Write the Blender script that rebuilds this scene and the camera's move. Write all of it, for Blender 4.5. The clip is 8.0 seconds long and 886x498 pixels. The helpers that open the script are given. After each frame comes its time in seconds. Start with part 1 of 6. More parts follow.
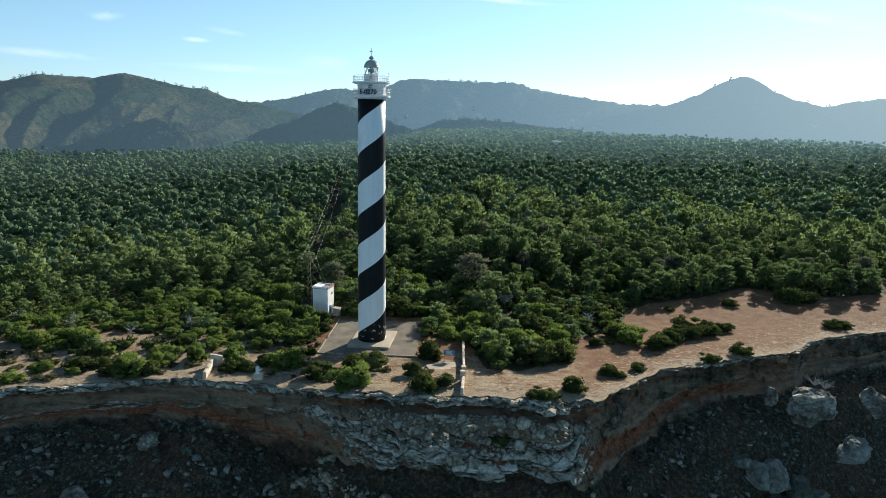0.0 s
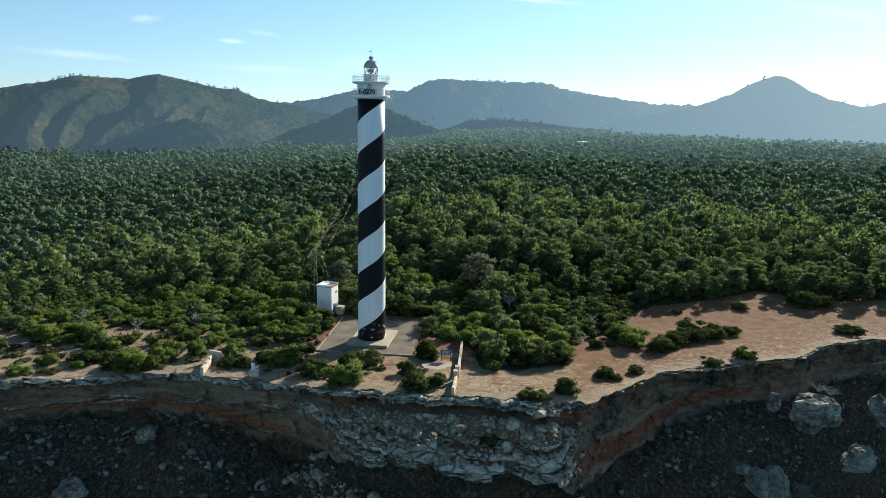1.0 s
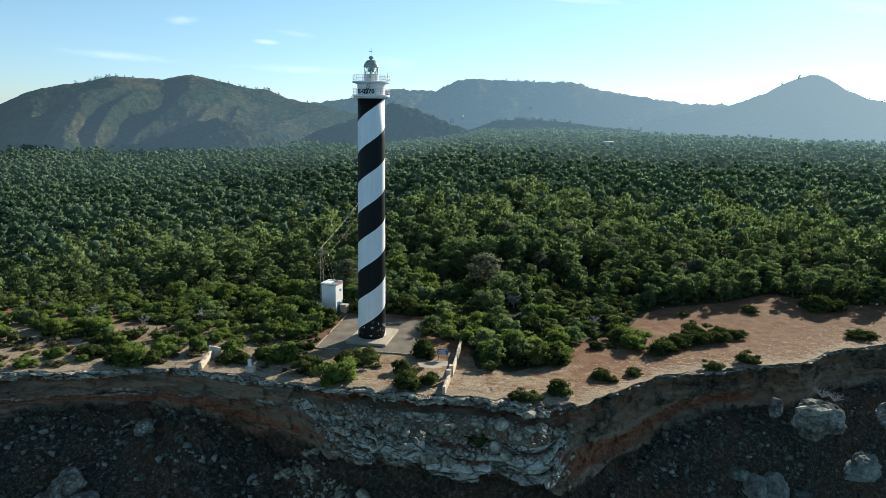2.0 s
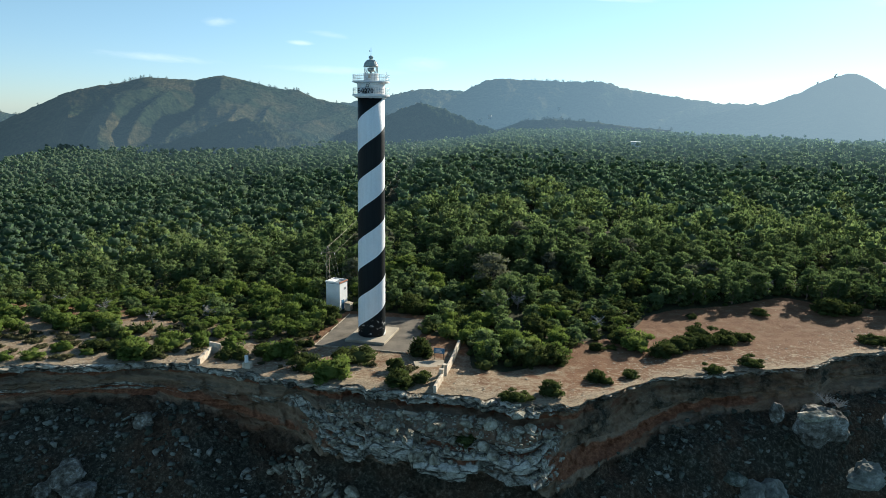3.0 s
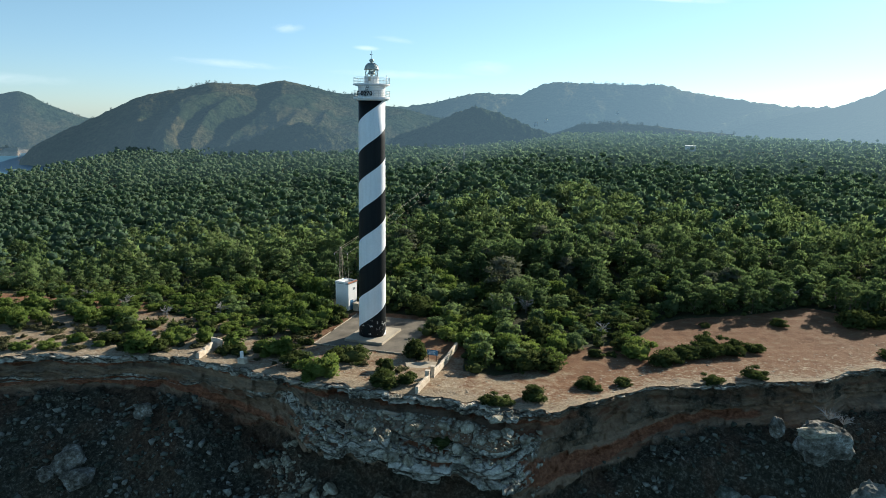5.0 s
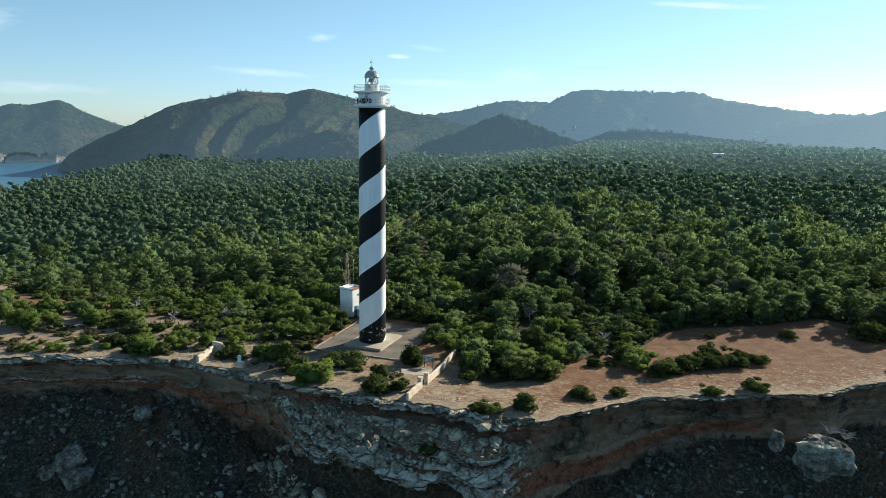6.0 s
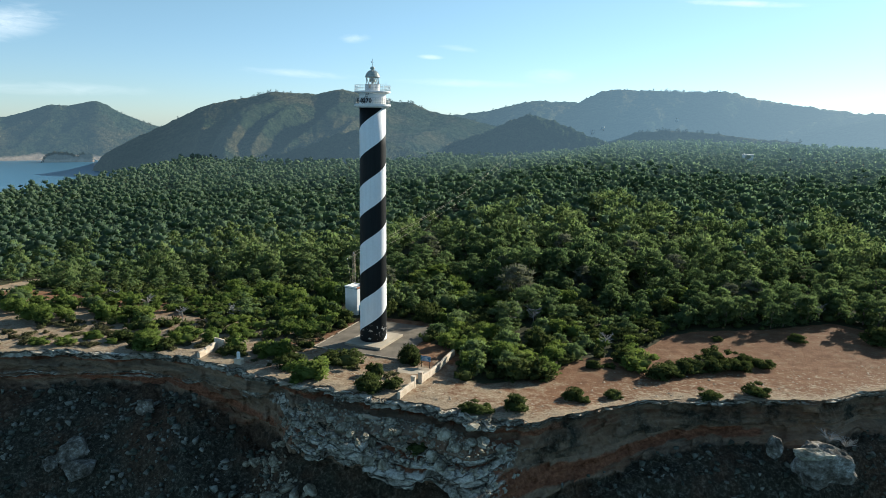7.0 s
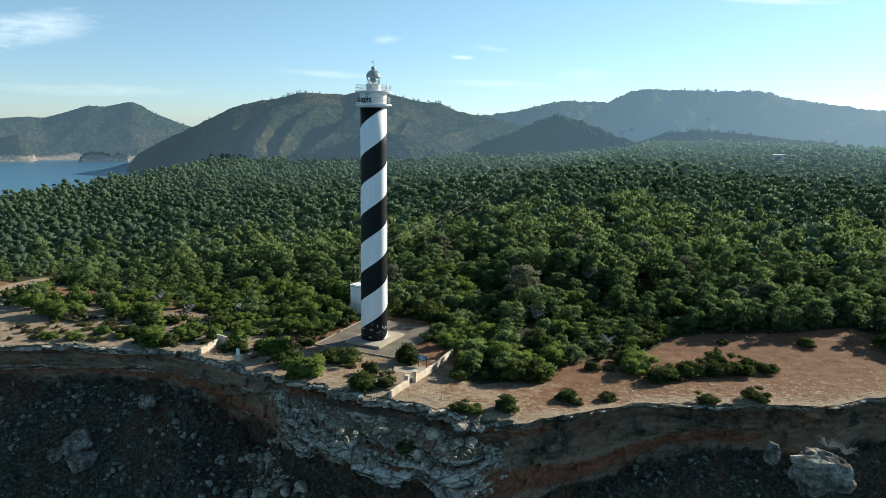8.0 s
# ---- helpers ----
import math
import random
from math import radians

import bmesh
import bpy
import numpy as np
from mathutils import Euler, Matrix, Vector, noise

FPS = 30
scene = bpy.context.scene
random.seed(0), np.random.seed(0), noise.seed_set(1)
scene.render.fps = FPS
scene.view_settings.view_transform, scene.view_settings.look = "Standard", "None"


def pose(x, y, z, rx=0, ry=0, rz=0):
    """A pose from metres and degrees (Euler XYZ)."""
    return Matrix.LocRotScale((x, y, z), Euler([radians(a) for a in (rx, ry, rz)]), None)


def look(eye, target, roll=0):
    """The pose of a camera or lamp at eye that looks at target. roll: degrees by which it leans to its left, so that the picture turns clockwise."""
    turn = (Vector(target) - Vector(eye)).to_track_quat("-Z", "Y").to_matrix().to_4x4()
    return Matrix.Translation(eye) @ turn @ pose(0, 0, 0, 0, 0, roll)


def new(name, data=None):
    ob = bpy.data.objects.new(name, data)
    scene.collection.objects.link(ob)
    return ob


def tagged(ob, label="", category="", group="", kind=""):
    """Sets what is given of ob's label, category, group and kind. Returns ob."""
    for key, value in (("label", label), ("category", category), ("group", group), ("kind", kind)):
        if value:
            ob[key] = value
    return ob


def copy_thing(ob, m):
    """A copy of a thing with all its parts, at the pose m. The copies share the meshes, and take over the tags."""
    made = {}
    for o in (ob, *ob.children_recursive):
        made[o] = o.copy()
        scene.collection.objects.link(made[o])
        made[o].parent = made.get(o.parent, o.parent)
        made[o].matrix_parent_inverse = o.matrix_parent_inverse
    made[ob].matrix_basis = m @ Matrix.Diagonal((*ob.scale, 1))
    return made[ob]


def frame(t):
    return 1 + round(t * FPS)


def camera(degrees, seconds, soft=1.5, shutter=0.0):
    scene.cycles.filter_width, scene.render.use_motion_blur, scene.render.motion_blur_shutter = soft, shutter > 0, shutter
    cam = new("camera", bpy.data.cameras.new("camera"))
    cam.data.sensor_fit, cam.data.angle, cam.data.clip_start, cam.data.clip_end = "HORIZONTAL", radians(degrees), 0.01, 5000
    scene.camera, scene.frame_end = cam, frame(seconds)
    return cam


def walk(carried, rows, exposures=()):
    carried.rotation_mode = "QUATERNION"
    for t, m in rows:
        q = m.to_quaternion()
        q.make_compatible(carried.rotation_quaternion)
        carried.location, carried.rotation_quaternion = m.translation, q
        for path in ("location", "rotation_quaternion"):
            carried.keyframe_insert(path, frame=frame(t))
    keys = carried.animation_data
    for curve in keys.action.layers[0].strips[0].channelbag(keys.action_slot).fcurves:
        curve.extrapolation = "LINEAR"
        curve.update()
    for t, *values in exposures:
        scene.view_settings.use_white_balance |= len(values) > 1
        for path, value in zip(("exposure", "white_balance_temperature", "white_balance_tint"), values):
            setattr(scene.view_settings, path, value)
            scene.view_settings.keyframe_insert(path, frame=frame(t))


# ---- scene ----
cam = camera(65.7, 8.0, soft=0.85)
METRES, EYE, TILT, LEAN, TURN = 44.4, 41.0, 0.0, 0.0, 0.0
ROWS = [
    (0.0, 0.0, 0.0, 0.0, 0.2, -11.01, -1.02),
    (0.5, 0.0627, -0.0008, 0.0003, 1.5, -11.02, -1.02),
    (1.0, 0.1255, 0.0005, 0.0007, 2.8, -11.04, -1.0),
    (1.5, 0.1881, 0.0033, 0.0009, 4.11, -11.06, -1.0),
    (3.0, 0.3754, 0.0202, 0.0001, 8.0, -11.13, -0.95),
    (3.5, 0.4376, 0.0285, -0.0002, 9.3, -11.12, -0.93),
    (4.0, 0.4994, 0.0377, -0.0005, 10.59, -11.14, -0.92),
    (4.5, 0.5607, 0.0488, -0.0014, 11.89, -11.13, -0.92),
    (6.0, 0.7441, 0.0913, -0.0029, 15.74, -10.3, -0.86),
    (6.5, 0.8035, 0.1085, -0.0034, 17.02, -10.31, -0.85),
    (7.0, 0.8628, 0.1272, -0.0039, 18.32, -10.31, -0.84),
    (7.5, 0.9215, 0.1474, -0.0042, 19.61, -10.32, -0.81),
    (8.0, 0.9795, 0.1688, -0.0051, 20.89, -10.32, -0.79),
]
walk(cam, [(t, pose(0, 0, EYE, TILT, LEAN, TURN) @ pose(METRES * x, METRES * y, METRES * z, 90 + pitch, roll, yaw)) for t, x, y, z, yaw, pitch, roll in ROWS],
     exposures=[(0.0, 0.92, 6350, 9), (8.0, 0.92, 6350, 9)])
# ---- light ----
SUN_AZ, SUN_EL = 32.0, 22.5          # degrees clockwise from +y, and above the horizon
world = bpy.data.worlds.new("sky")
scene.world = world
world.use_nodes = True
wn, wl = world.node_tree.nodes, world.node_tree.links
sky = wn.new("ShaderNodeTexSky")
sky.sky_type = "NISHITA"
sky.sun_disc = False
sky.sun_elevation, sky.sun_rotation = radians(SUN_EL), radians(SUN_AZ)
sky.altitude, sky.air_density, sky.dust_density, sky.ozone_density = 1200, 1.0, 0.22, 2.0
wn["Background"].inputs["Strength"].default_value = 0.076
tint = wn.new("ShaderNodeMix")
tint.data_type, tint.blend_type = "RGBA", "MULTIPLY"
tint.inputs[0].default_value = 1.0
# the air is clear and cyan, a little bluer low down
gen = wn.new("ShaderNodeTexCoord")
rise = wn.new("ShaderNodeSeparateXYZ")
wl.new(gen.outputs["Generated"], rise.inputs[0])
clear = wn.new("ShaderNodeValToRGB")
clear.color_ramp.elements[0].position, clear.color_ramp.elements[1].position = 0.0, 0.20
clear.color_ramp.elements[0].color, clear.color_ramp.elements[1].color = (0.63, 0.80, 1.06, 1), (0.96, 1.06, 0.95, 1)
wl.new(rise.outputs[2], clear.inputs[0])
wl.new(clear.outputs[0], tint.inputs[7])
wl.new(sky.outputs[0], tint.inputs[6])


def sky_math(op, a, b=0.0, c=0.0):
    m = wn.new("ShaderNodeMath")
    m.operation = op
    for sock, v in zip(m.inputs, (a, b, c)):
        if isinstance(v, bpy.types.NodeSocket):
            wl.new(v, sock)
        else:
            sock.default_value = v
    return m.outputs[0]


# thin wisps of high cloud: bearing, height, half width, half height (degrees), slope, density
bearing = sky_math("MULTIPLY", sky_math("ARCTAN2", rise.outputs[0], rise.outputs[1]), 180 / math.pi)
lift = sky_math("MULTIPLY", sky_math("ARCSINE", rise.outputs[2]), 180 / math.pi)
stretch = wn.new("ShaderNodeCombineXYZ")
wl.new(sky_math("MULTIPLY", bearing, 0.28), stretch.inputs[0])
wl.new(sky_math("MULTIPLY", lift, 1.1), stretch.inputs[1])
wisp = wn.new("ShaderNodeTexNoise")
wisp.inputs["Scale"].default_value, wisp.inputs["Detail"].default_value, wisp.inputs["Roughness"].default_value = 1.3, 6, 0.62
wisp.inputs["Distortion"].default_value = 0.6
wl.new(stretch.outputs[0], wisp.inputs["Vector"])
veil = None
for az0, el0, wide, tall, slope, dense in ((-51.0, 6.1, 5.5, 1.5, 0.22, 0.85), (-25.5, 6.6, 1.5, 0.45, 0.05, 0.55), (-19.4, 5.3, 1.3, 0.25, -0.03, 0.75), (-30.0, 3.8, 5.5, 0.40, -0.04, 0.38),
                                           (-47.5, 2.1, 9.0, 0.6, 0.0, 0.28), (4.0, 9.0, 5.0, 0.30, -0.08, 0.95), (27.0, 7.2, 7.0, 0.6, -0.2, 0.35), (-9.8, 3.9, 2.6, 0.7, 0.0, 0.40), (-16.5, 3.3, 7.0, 0.4, -0.02, 0.35), (-17.0, 6.0, 2.4, 0.3, -0.1, 0.25)):
    da = sky_math("SUBTRACT", bearing, az0)
    de = sky_math("SUBTRACT", sky_math("SUBTRACT", lift, el0), sky_math("MULTIPLY", da, slope))
    far = sky_math("ADD", sky_math("POWER", sky_math("DIVIDE", da, wide), 2.0), sky_math("POWER", sky_math("ABSOLUTE", sky_math("DIVIDE", de, tall)), 2.0))
    near_it = sky_math("MAXIMUM", sky_math("SUBTRACT", 1.0, far), 0.0)
    one = sky_math("MULTIPLY", near_it, sky_math("MULTIPLY", sky_math("MAXIMUM", sky_math("SUBTRACT", sky_math("ADD", wisp.outputs["Fac"], sky_math("MULTIPLY", near_it, 0.35)), 0.52), 0.0), 1.5 * dense))
    veil = one if veil is None else sky_math("MAXIMUM", veil, one)
cloud = wn.new("ShaderNodeMix")
cloud.data_type = "RGBA"
cloud.inputs[7].default_value = (8.5, 9.3, 9.6, 1)
wl.new(sky_math("MINIMUM", veil, 0.8), cloud.inputs[0])
wl.new(tint.outputs[2], cloud.inputs[6])
wl.new(cloud.outputs[2], wn["Background"].inputs["Color"])
sun = new("sun", bpy.data.lights.new("sun", "SUN"))
sun.data.energy, sun.data.angle, sun.data.color = 5.0, radians(0.53), (1.0, 0.91, 0.76)
sun_dir = Vector((math.sin(radians(SUN_AZ)) * math.cos(radians(SUN_EL)), math.cos(radians(SUN_AZ)) * math.cos(radians(SUN_EL)), math.sin(radians(SUN_EL))))
sun.matrix_world = look(sun_dir * 300, (0, 0, 0))


# ---- materials ----
def nodes_of(name, rough=0.85, spec=0.25):
    m = bpy.data.materials.new(name)
    m.use_nodes = True
    b = m.node_tree.nodes["Principled BSDF"]
    b.inputs["Roughness"].default_value = rough
    b.inputs["Specular IOR Level"].default_value = spec
    return m, m.node_tree.nodes, m.node_tree.links, b


def coords(nt, kind="Object"):
    return nt.nodes.new("ShaderNodeTexCoord").outputs[kind]


def noise_node(nt, vec, scale, detail=4.0, rough=0.6, squash=None):
    n = nt.nodes.new("ShaderNodeTexNoise")
    n.inputs["Scale"].default_value, n.inputs["Detail"].default_value, n.inputs["Roughness"].default_value = scale, detail, rough
    if squash:
        mp = nt.nodes.new("ShaderNodeMapping")
        mp.inputs["Scale"].default_value = squash
        nt.links.new(vec, mp.inputs["Vector"])
        vec = mp.outputs[0]
    nt.links.new(vec, n.inputs["Vector"])
    return n.outputs["Fac"]


def ramp(nt, fac, *stops):
    r = nt.nodes.new("ShaderNodeValToRGB")
    e = r.color_ramp.elements
    while len(e) < len(stops):
        e.new(0.5)
    for el, (p, c) in zip(e, stops):
        el.position = p
        el.color = (*c, 1) if len(c) == 3 else c
    nt.links.new(fac, r.inputs[0])
    return r.outputs[0]


def mix(nt, fac, a, b, mode="MIX"):
    m = nt.nodes.new("ShaderNodeMix")
    m.data_type, m.blend_type = "RGBA", mode
    for sock, v in ((m.inputs[0], fac), (m.inputs[6], a), (m.inputs[7], b)):
        if isinstance(v, bpy.types.NodeSocket):
            nt.links.new(v, sock)
        elif isinstance(v, (int, float)):
            sock.default_value = v
        else:
            sock.default_value = (*v, 1)
    return m.outputs[2]


def math_node(nt, op, a, b=0.0):
    m = nt.nodes.new("ShaderNodeMath")
    m.operation = op
    for sock, v in zip(m.inputs, (a, b)):
        if isinstance(v, bpy.types.NodeSocket):
            nt.links.new(v, sock)
        else:
            sock.default_value = v
    return m.outputs[0]


def bump(nt, height, strength, dist, bsdf):
    n = nt.nodes.new("ShaderNodeBump")
    n.inputs["Strength"].default_value, n.inputs["Distance"].default_value = strength, dist
    nt.links.new(height, n.inputs["Height"])
    nt.links.new(n.outputs[0], bsdf.inputs["Normal"])


def mottled(name, stops, scale, fine, rough=0.85, relief=0.05, spec=0.25, squash=None, metal=0.0):
    """A surface whose colour wanders at two scales, with a fine relief."""
    m, n, l, b = nodes_of(name, rough, spec)
    nt = m.node_tree
    v = coords(nt)
    big = noise_node(nt, v, scale, 5, 0.6, squash)
    small = noise_node(nt, v, fine, 4, 0.7, squash)
    f = math_node(nt, "ADD", math_node(nt, "MULTIPLY", big, 0.62), math_node(nt, "MULTIPLY", small, 0.38))
    l.new(ramp(nt, f, *stops), b.inputs["Base Color"])
    b.inputs["Metallic"].default_value = metal
    bump(nt, small, 0.6, relief, b)
    return m


def leaf_material(name, dark, light, dry, glow=0.35, haze_glow=None):
    """Needles and leaves that let some light through, with a tint of their own for each tuft, plant and stretch of wood."""
    m = bpy.data.materials.new(name)
    m.use_nodes = True
    nt = m.node_tree
    nt.nodes.clear()
    geo = nt.nodes.new("ShaderNodeNewGeometry")
    info = nt.nodes.new("ShaderNodeObjectInfo")
    stand = noise_node(nt, geo.outputs["Position"], 0.13, 2, 0.5)
    wide = noise_node(nt, geo.outputs["Position"], 0.012, 2, 0.5)
    f = math_node(nt, "ADD", math_node(nt, "MULTIPLY", geo.outputs["Random Per Island"], 0.16), math_node(nt, "MULTIPLY", stand, 0.85))
    f = math_node(nt, "ADD", f, math_node(nt, "MULTIPLY", math_node(nt, "SUBTRACT", info.outputs["Random"], 0.5), 0.25))
    f = math_node(nt, "ADD", f, math_node(nt, "MULTIPLY", math_node(nt, "SUBTRACT", wide, 0.5), 0.5))
    col = ramp(nt, f, (0.2, dark), (0.62, light), (0.95, dry))
    d = nt.nodes.new("ShaderNodeBsdfDiffuse")
    t = nt.nodes.new("ShaderNodeBsdfTranslucent")
    mx = nt.nodes.new("ShaderNodeMixShader")
    out = nt.nodes.new("ShaderNodeOutputMaterial")
    mx.inputs[0].default_value = glow
    nt.links.new(col, d.inputs[0])
    rel = nt.nodes.new("ShaderNodeBump")
    rel.inputs["Strength"].default_value, rel.inputs["Distance"].default_value = 0.4, 0.25
    nt.links.new(noise_node(nt, geo.outputs["Position"], 1.3, 3, 0.7), rel.inputs["Height"])
    nt.links.new(rel.outputs[0], d.inputs["Normal"])
    nt.links.new(mix(nt, 1.0, col, (1.14, 1.22, 0.90), "MULTIPLY"), t.inputs[0])
    nt.links.new(d.outputs[0], mx.inputs[1])
    nt.links.new(t.outputs[0], mx.inputs[2])
    last = mx.outputs[0]
    if haze_glow:
        # haze painted as emission on the far end of the wood, like the hills
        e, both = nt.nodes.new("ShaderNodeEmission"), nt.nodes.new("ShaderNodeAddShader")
        e.inputs[0].default_value = (*haze_glow[0], 1)
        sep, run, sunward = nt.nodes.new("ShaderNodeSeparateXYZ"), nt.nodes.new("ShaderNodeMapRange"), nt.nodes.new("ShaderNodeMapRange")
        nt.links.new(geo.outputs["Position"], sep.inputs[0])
        for node, lo, hi, v0, v1 in ((run, 330.0, 860.0, 0.0, 1.0), (sunward, -500.0, 350.0, haze_glow[1], haze_glow[2])):
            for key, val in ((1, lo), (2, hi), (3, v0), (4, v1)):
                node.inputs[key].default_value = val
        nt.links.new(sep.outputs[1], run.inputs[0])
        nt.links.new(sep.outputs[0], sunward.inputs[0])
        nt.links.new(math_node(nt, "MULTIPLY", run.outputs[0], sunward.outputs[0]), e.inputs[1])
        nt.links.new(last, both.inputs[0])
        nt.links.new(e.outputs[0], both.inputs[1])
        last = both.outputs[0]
    nt.links.new(last, out.inputs[0])
    return m


TOWER_X, TOWER_Y, DECK = -12.65, 119.7, 0.92
PITCH, BAND_Z = 10.6, 41.4 - 0.92      # height of one turn of the painted spiral, and of one edge of it on the seaward side


def spiral_paint():
    m, n, l, b = nodes_of("spiral_paint", 0.5, 0.16)
    nt = m.node_tree
    v = coords(nt)
    sep = nt.nodes.new("ShaderNodeSeparateXYZ")
    l.new(v, sep.inputs[0])
    turn = math_node(nt, "DIVIDE", math_node(nt, "ARCTAN2", sep.outputs[0], math_node(nt, "MULTIPLY", sep.outputs[1], -1.0)), math.tau)
    h = math_node(nt, "DIVIDE", math_node(nt, "SUBTRACT", sep.outputs[2], BAND_Z), PITCH)
    wob = math_node(nt, "MULTIPLY", math_node(nt, "SUBTRACT", noise_node(nt, v, 3.0, 2), 0.5), 0.006)
    f = math_node(nt, "FRACT", math_node(nt, "ADD", math_node(nt, "SUBTRACT", h, turn), math_node(nt, "ADD", wob, 40.0)))
    is_white = math_node(nt, "GREATER_THAN", f, 0.493)
    streak = noise_node(nt, v, 1.0, 5, 0.6, (2.2, 2.2, 0.12))
    fine = noise_node(nt, v, 2.6, 5, 0.7)
    white = mix(nt, 1.0, ramp(nt, streak, (0.3, (0.76, 0.77, 0.77)), (0.55, (0.82, 0.83, 0.83))), ramp(nt, fine, (0.3, (0.93, 0.93, 0.92)), (0.6, (1, 1, 1))), "MULTIPLY")
    black = ramp(nt, streak, (0.3, (0.005, 0.007, 0.008)), (0.7, (0.010, 0.013, 0.014)))
    chips = math_node(nt, "GREATER_THAN", noise_node(nt, v, 1.5, 6, 0.72), 0.60)
    low = math_node(nt, "LESS_THAN", sep.outputs[2], 3.4)
    low2 = math_node(nt, "GREATER_THAN", sep.outputs[2], 0.5)
    black = mix(nt, math_node(nt, "MULTIPLY", math_node(nt, "MULTIPLY", chips, low), low2), black, (0.52, 0.50, 0.46))
    l.new(mix(nt, is_white, black, white), b.inputs["Base Color"])
    l.new(ramp(nt, fine, (0.3, (0.42, 0.42, 0.42)), (0.7, (0.58, 0.58, 0.58))), b.inputs["Roughness"])
    bump(nt, fine, 0.15, 0.01, b)
    return m


def soil_material():
    """Red earth with pale worn rock, grit, litter under the wood."""
    m, n, l, b = nodes_of("red_earth", 0.95, 0.1)
    nt = m.node_tree
    v = coords(nt)
    big = noise_node(nt, v, 0.07, 4, 0.6)
    mid = noise_node(nt, v, 0.45, 5, 0.65)
    fine = noise_node(nt, v, 3.5, 5, 0.75)
    fleck = noise_node(nt, v, 1.0, 5, 0.72, (1.1, 1.7, 1.0))
    earth = ramp(nt, mid, (0.3, (0.124, 0.061, 0.033)), (0.5, (0.168, 0.090, 0.049)), (0.72, (0.198, 0.118, 0.068)))
    pale = ramp(nt, fine, (0.3, (0.15, 0.110, 0.071)), (0.7, (0.27, 0.218, 0.152)))
    worn = ramp(nt, math_node(nt, "ADD", math_node(nt, "MULTIPLY", big, 0.5), math_node(nt, "MULTIPLY", mid, 0.5)), (0.52, (0, 0, 0)), (0.72, (0.45, 0.45, 0.45)))
    col = mix(nt, worn, earth, pale)
    geo = nt.nodes.new("ShaderNodeAttribute")
    geo.attribute_name = "zone"
    sep = nt.nodes.new("ShaderNodeSeparateColor")
    l.new(geo.outputs["Color"], sep.inputs[0])
    rock = ramp(nt, fine, (0.25, (0.155, 0.115, 0.075)), (0.6, (0.30, 0.238, 0.162)), (0.8, (0.45, 0.385, 0.29)))
    near_rim = ramp(nt, math_node(nt, "MULTIPLY", math_node(nt, "ADD", sep.outputs[0], math_node(nt, "ADD", math_node(nt, "MULTIPLY", mid, 1.3), math_node(nt, "MULTIPLY", fine, 0.5))), 0.5), (0.60, (0, 0, 0)), (0.76, (1, 1, 1)))
    col = mix(nt, near_rim, col, rock)
    flecks = ramp(nt, math_node(nt, "ADD", fleck, math_node(nt, "MULTIPLY", sep.outputs[2], 0.12)), (0.61, (0, 0, 0)), (0.70, (1, 1, 1)))
    col = mix(nt, flecks, col, ramp(nt, fine, (0.3, (0.23, 0.178, 0.118)), (0.7, (0.38, 0.315, 0.225))))
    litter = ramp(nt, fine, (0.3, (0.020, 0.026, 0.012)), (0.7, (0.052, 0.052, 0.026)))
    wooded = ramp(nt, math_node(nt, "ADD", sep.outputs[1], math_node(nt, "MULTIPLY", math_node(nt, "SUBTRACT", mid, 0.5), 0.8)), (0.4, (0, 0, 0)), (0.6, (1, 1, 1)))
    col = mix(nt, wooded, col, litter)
    l.new(mix(nt, 1.0, col, ramp(nt, fine, (0.3, (0.8, 0.8, 0.8)), (0.7, (1.12, 1.12, 1.12))), "MULTIPLY"), b.inputs["Base Color"])
    bump(nt, math_node(nt, "ADD", fine, math_node(nt, "MULTIPLY", mid, 2.0)), 0.8, 0.12, b)
    return m


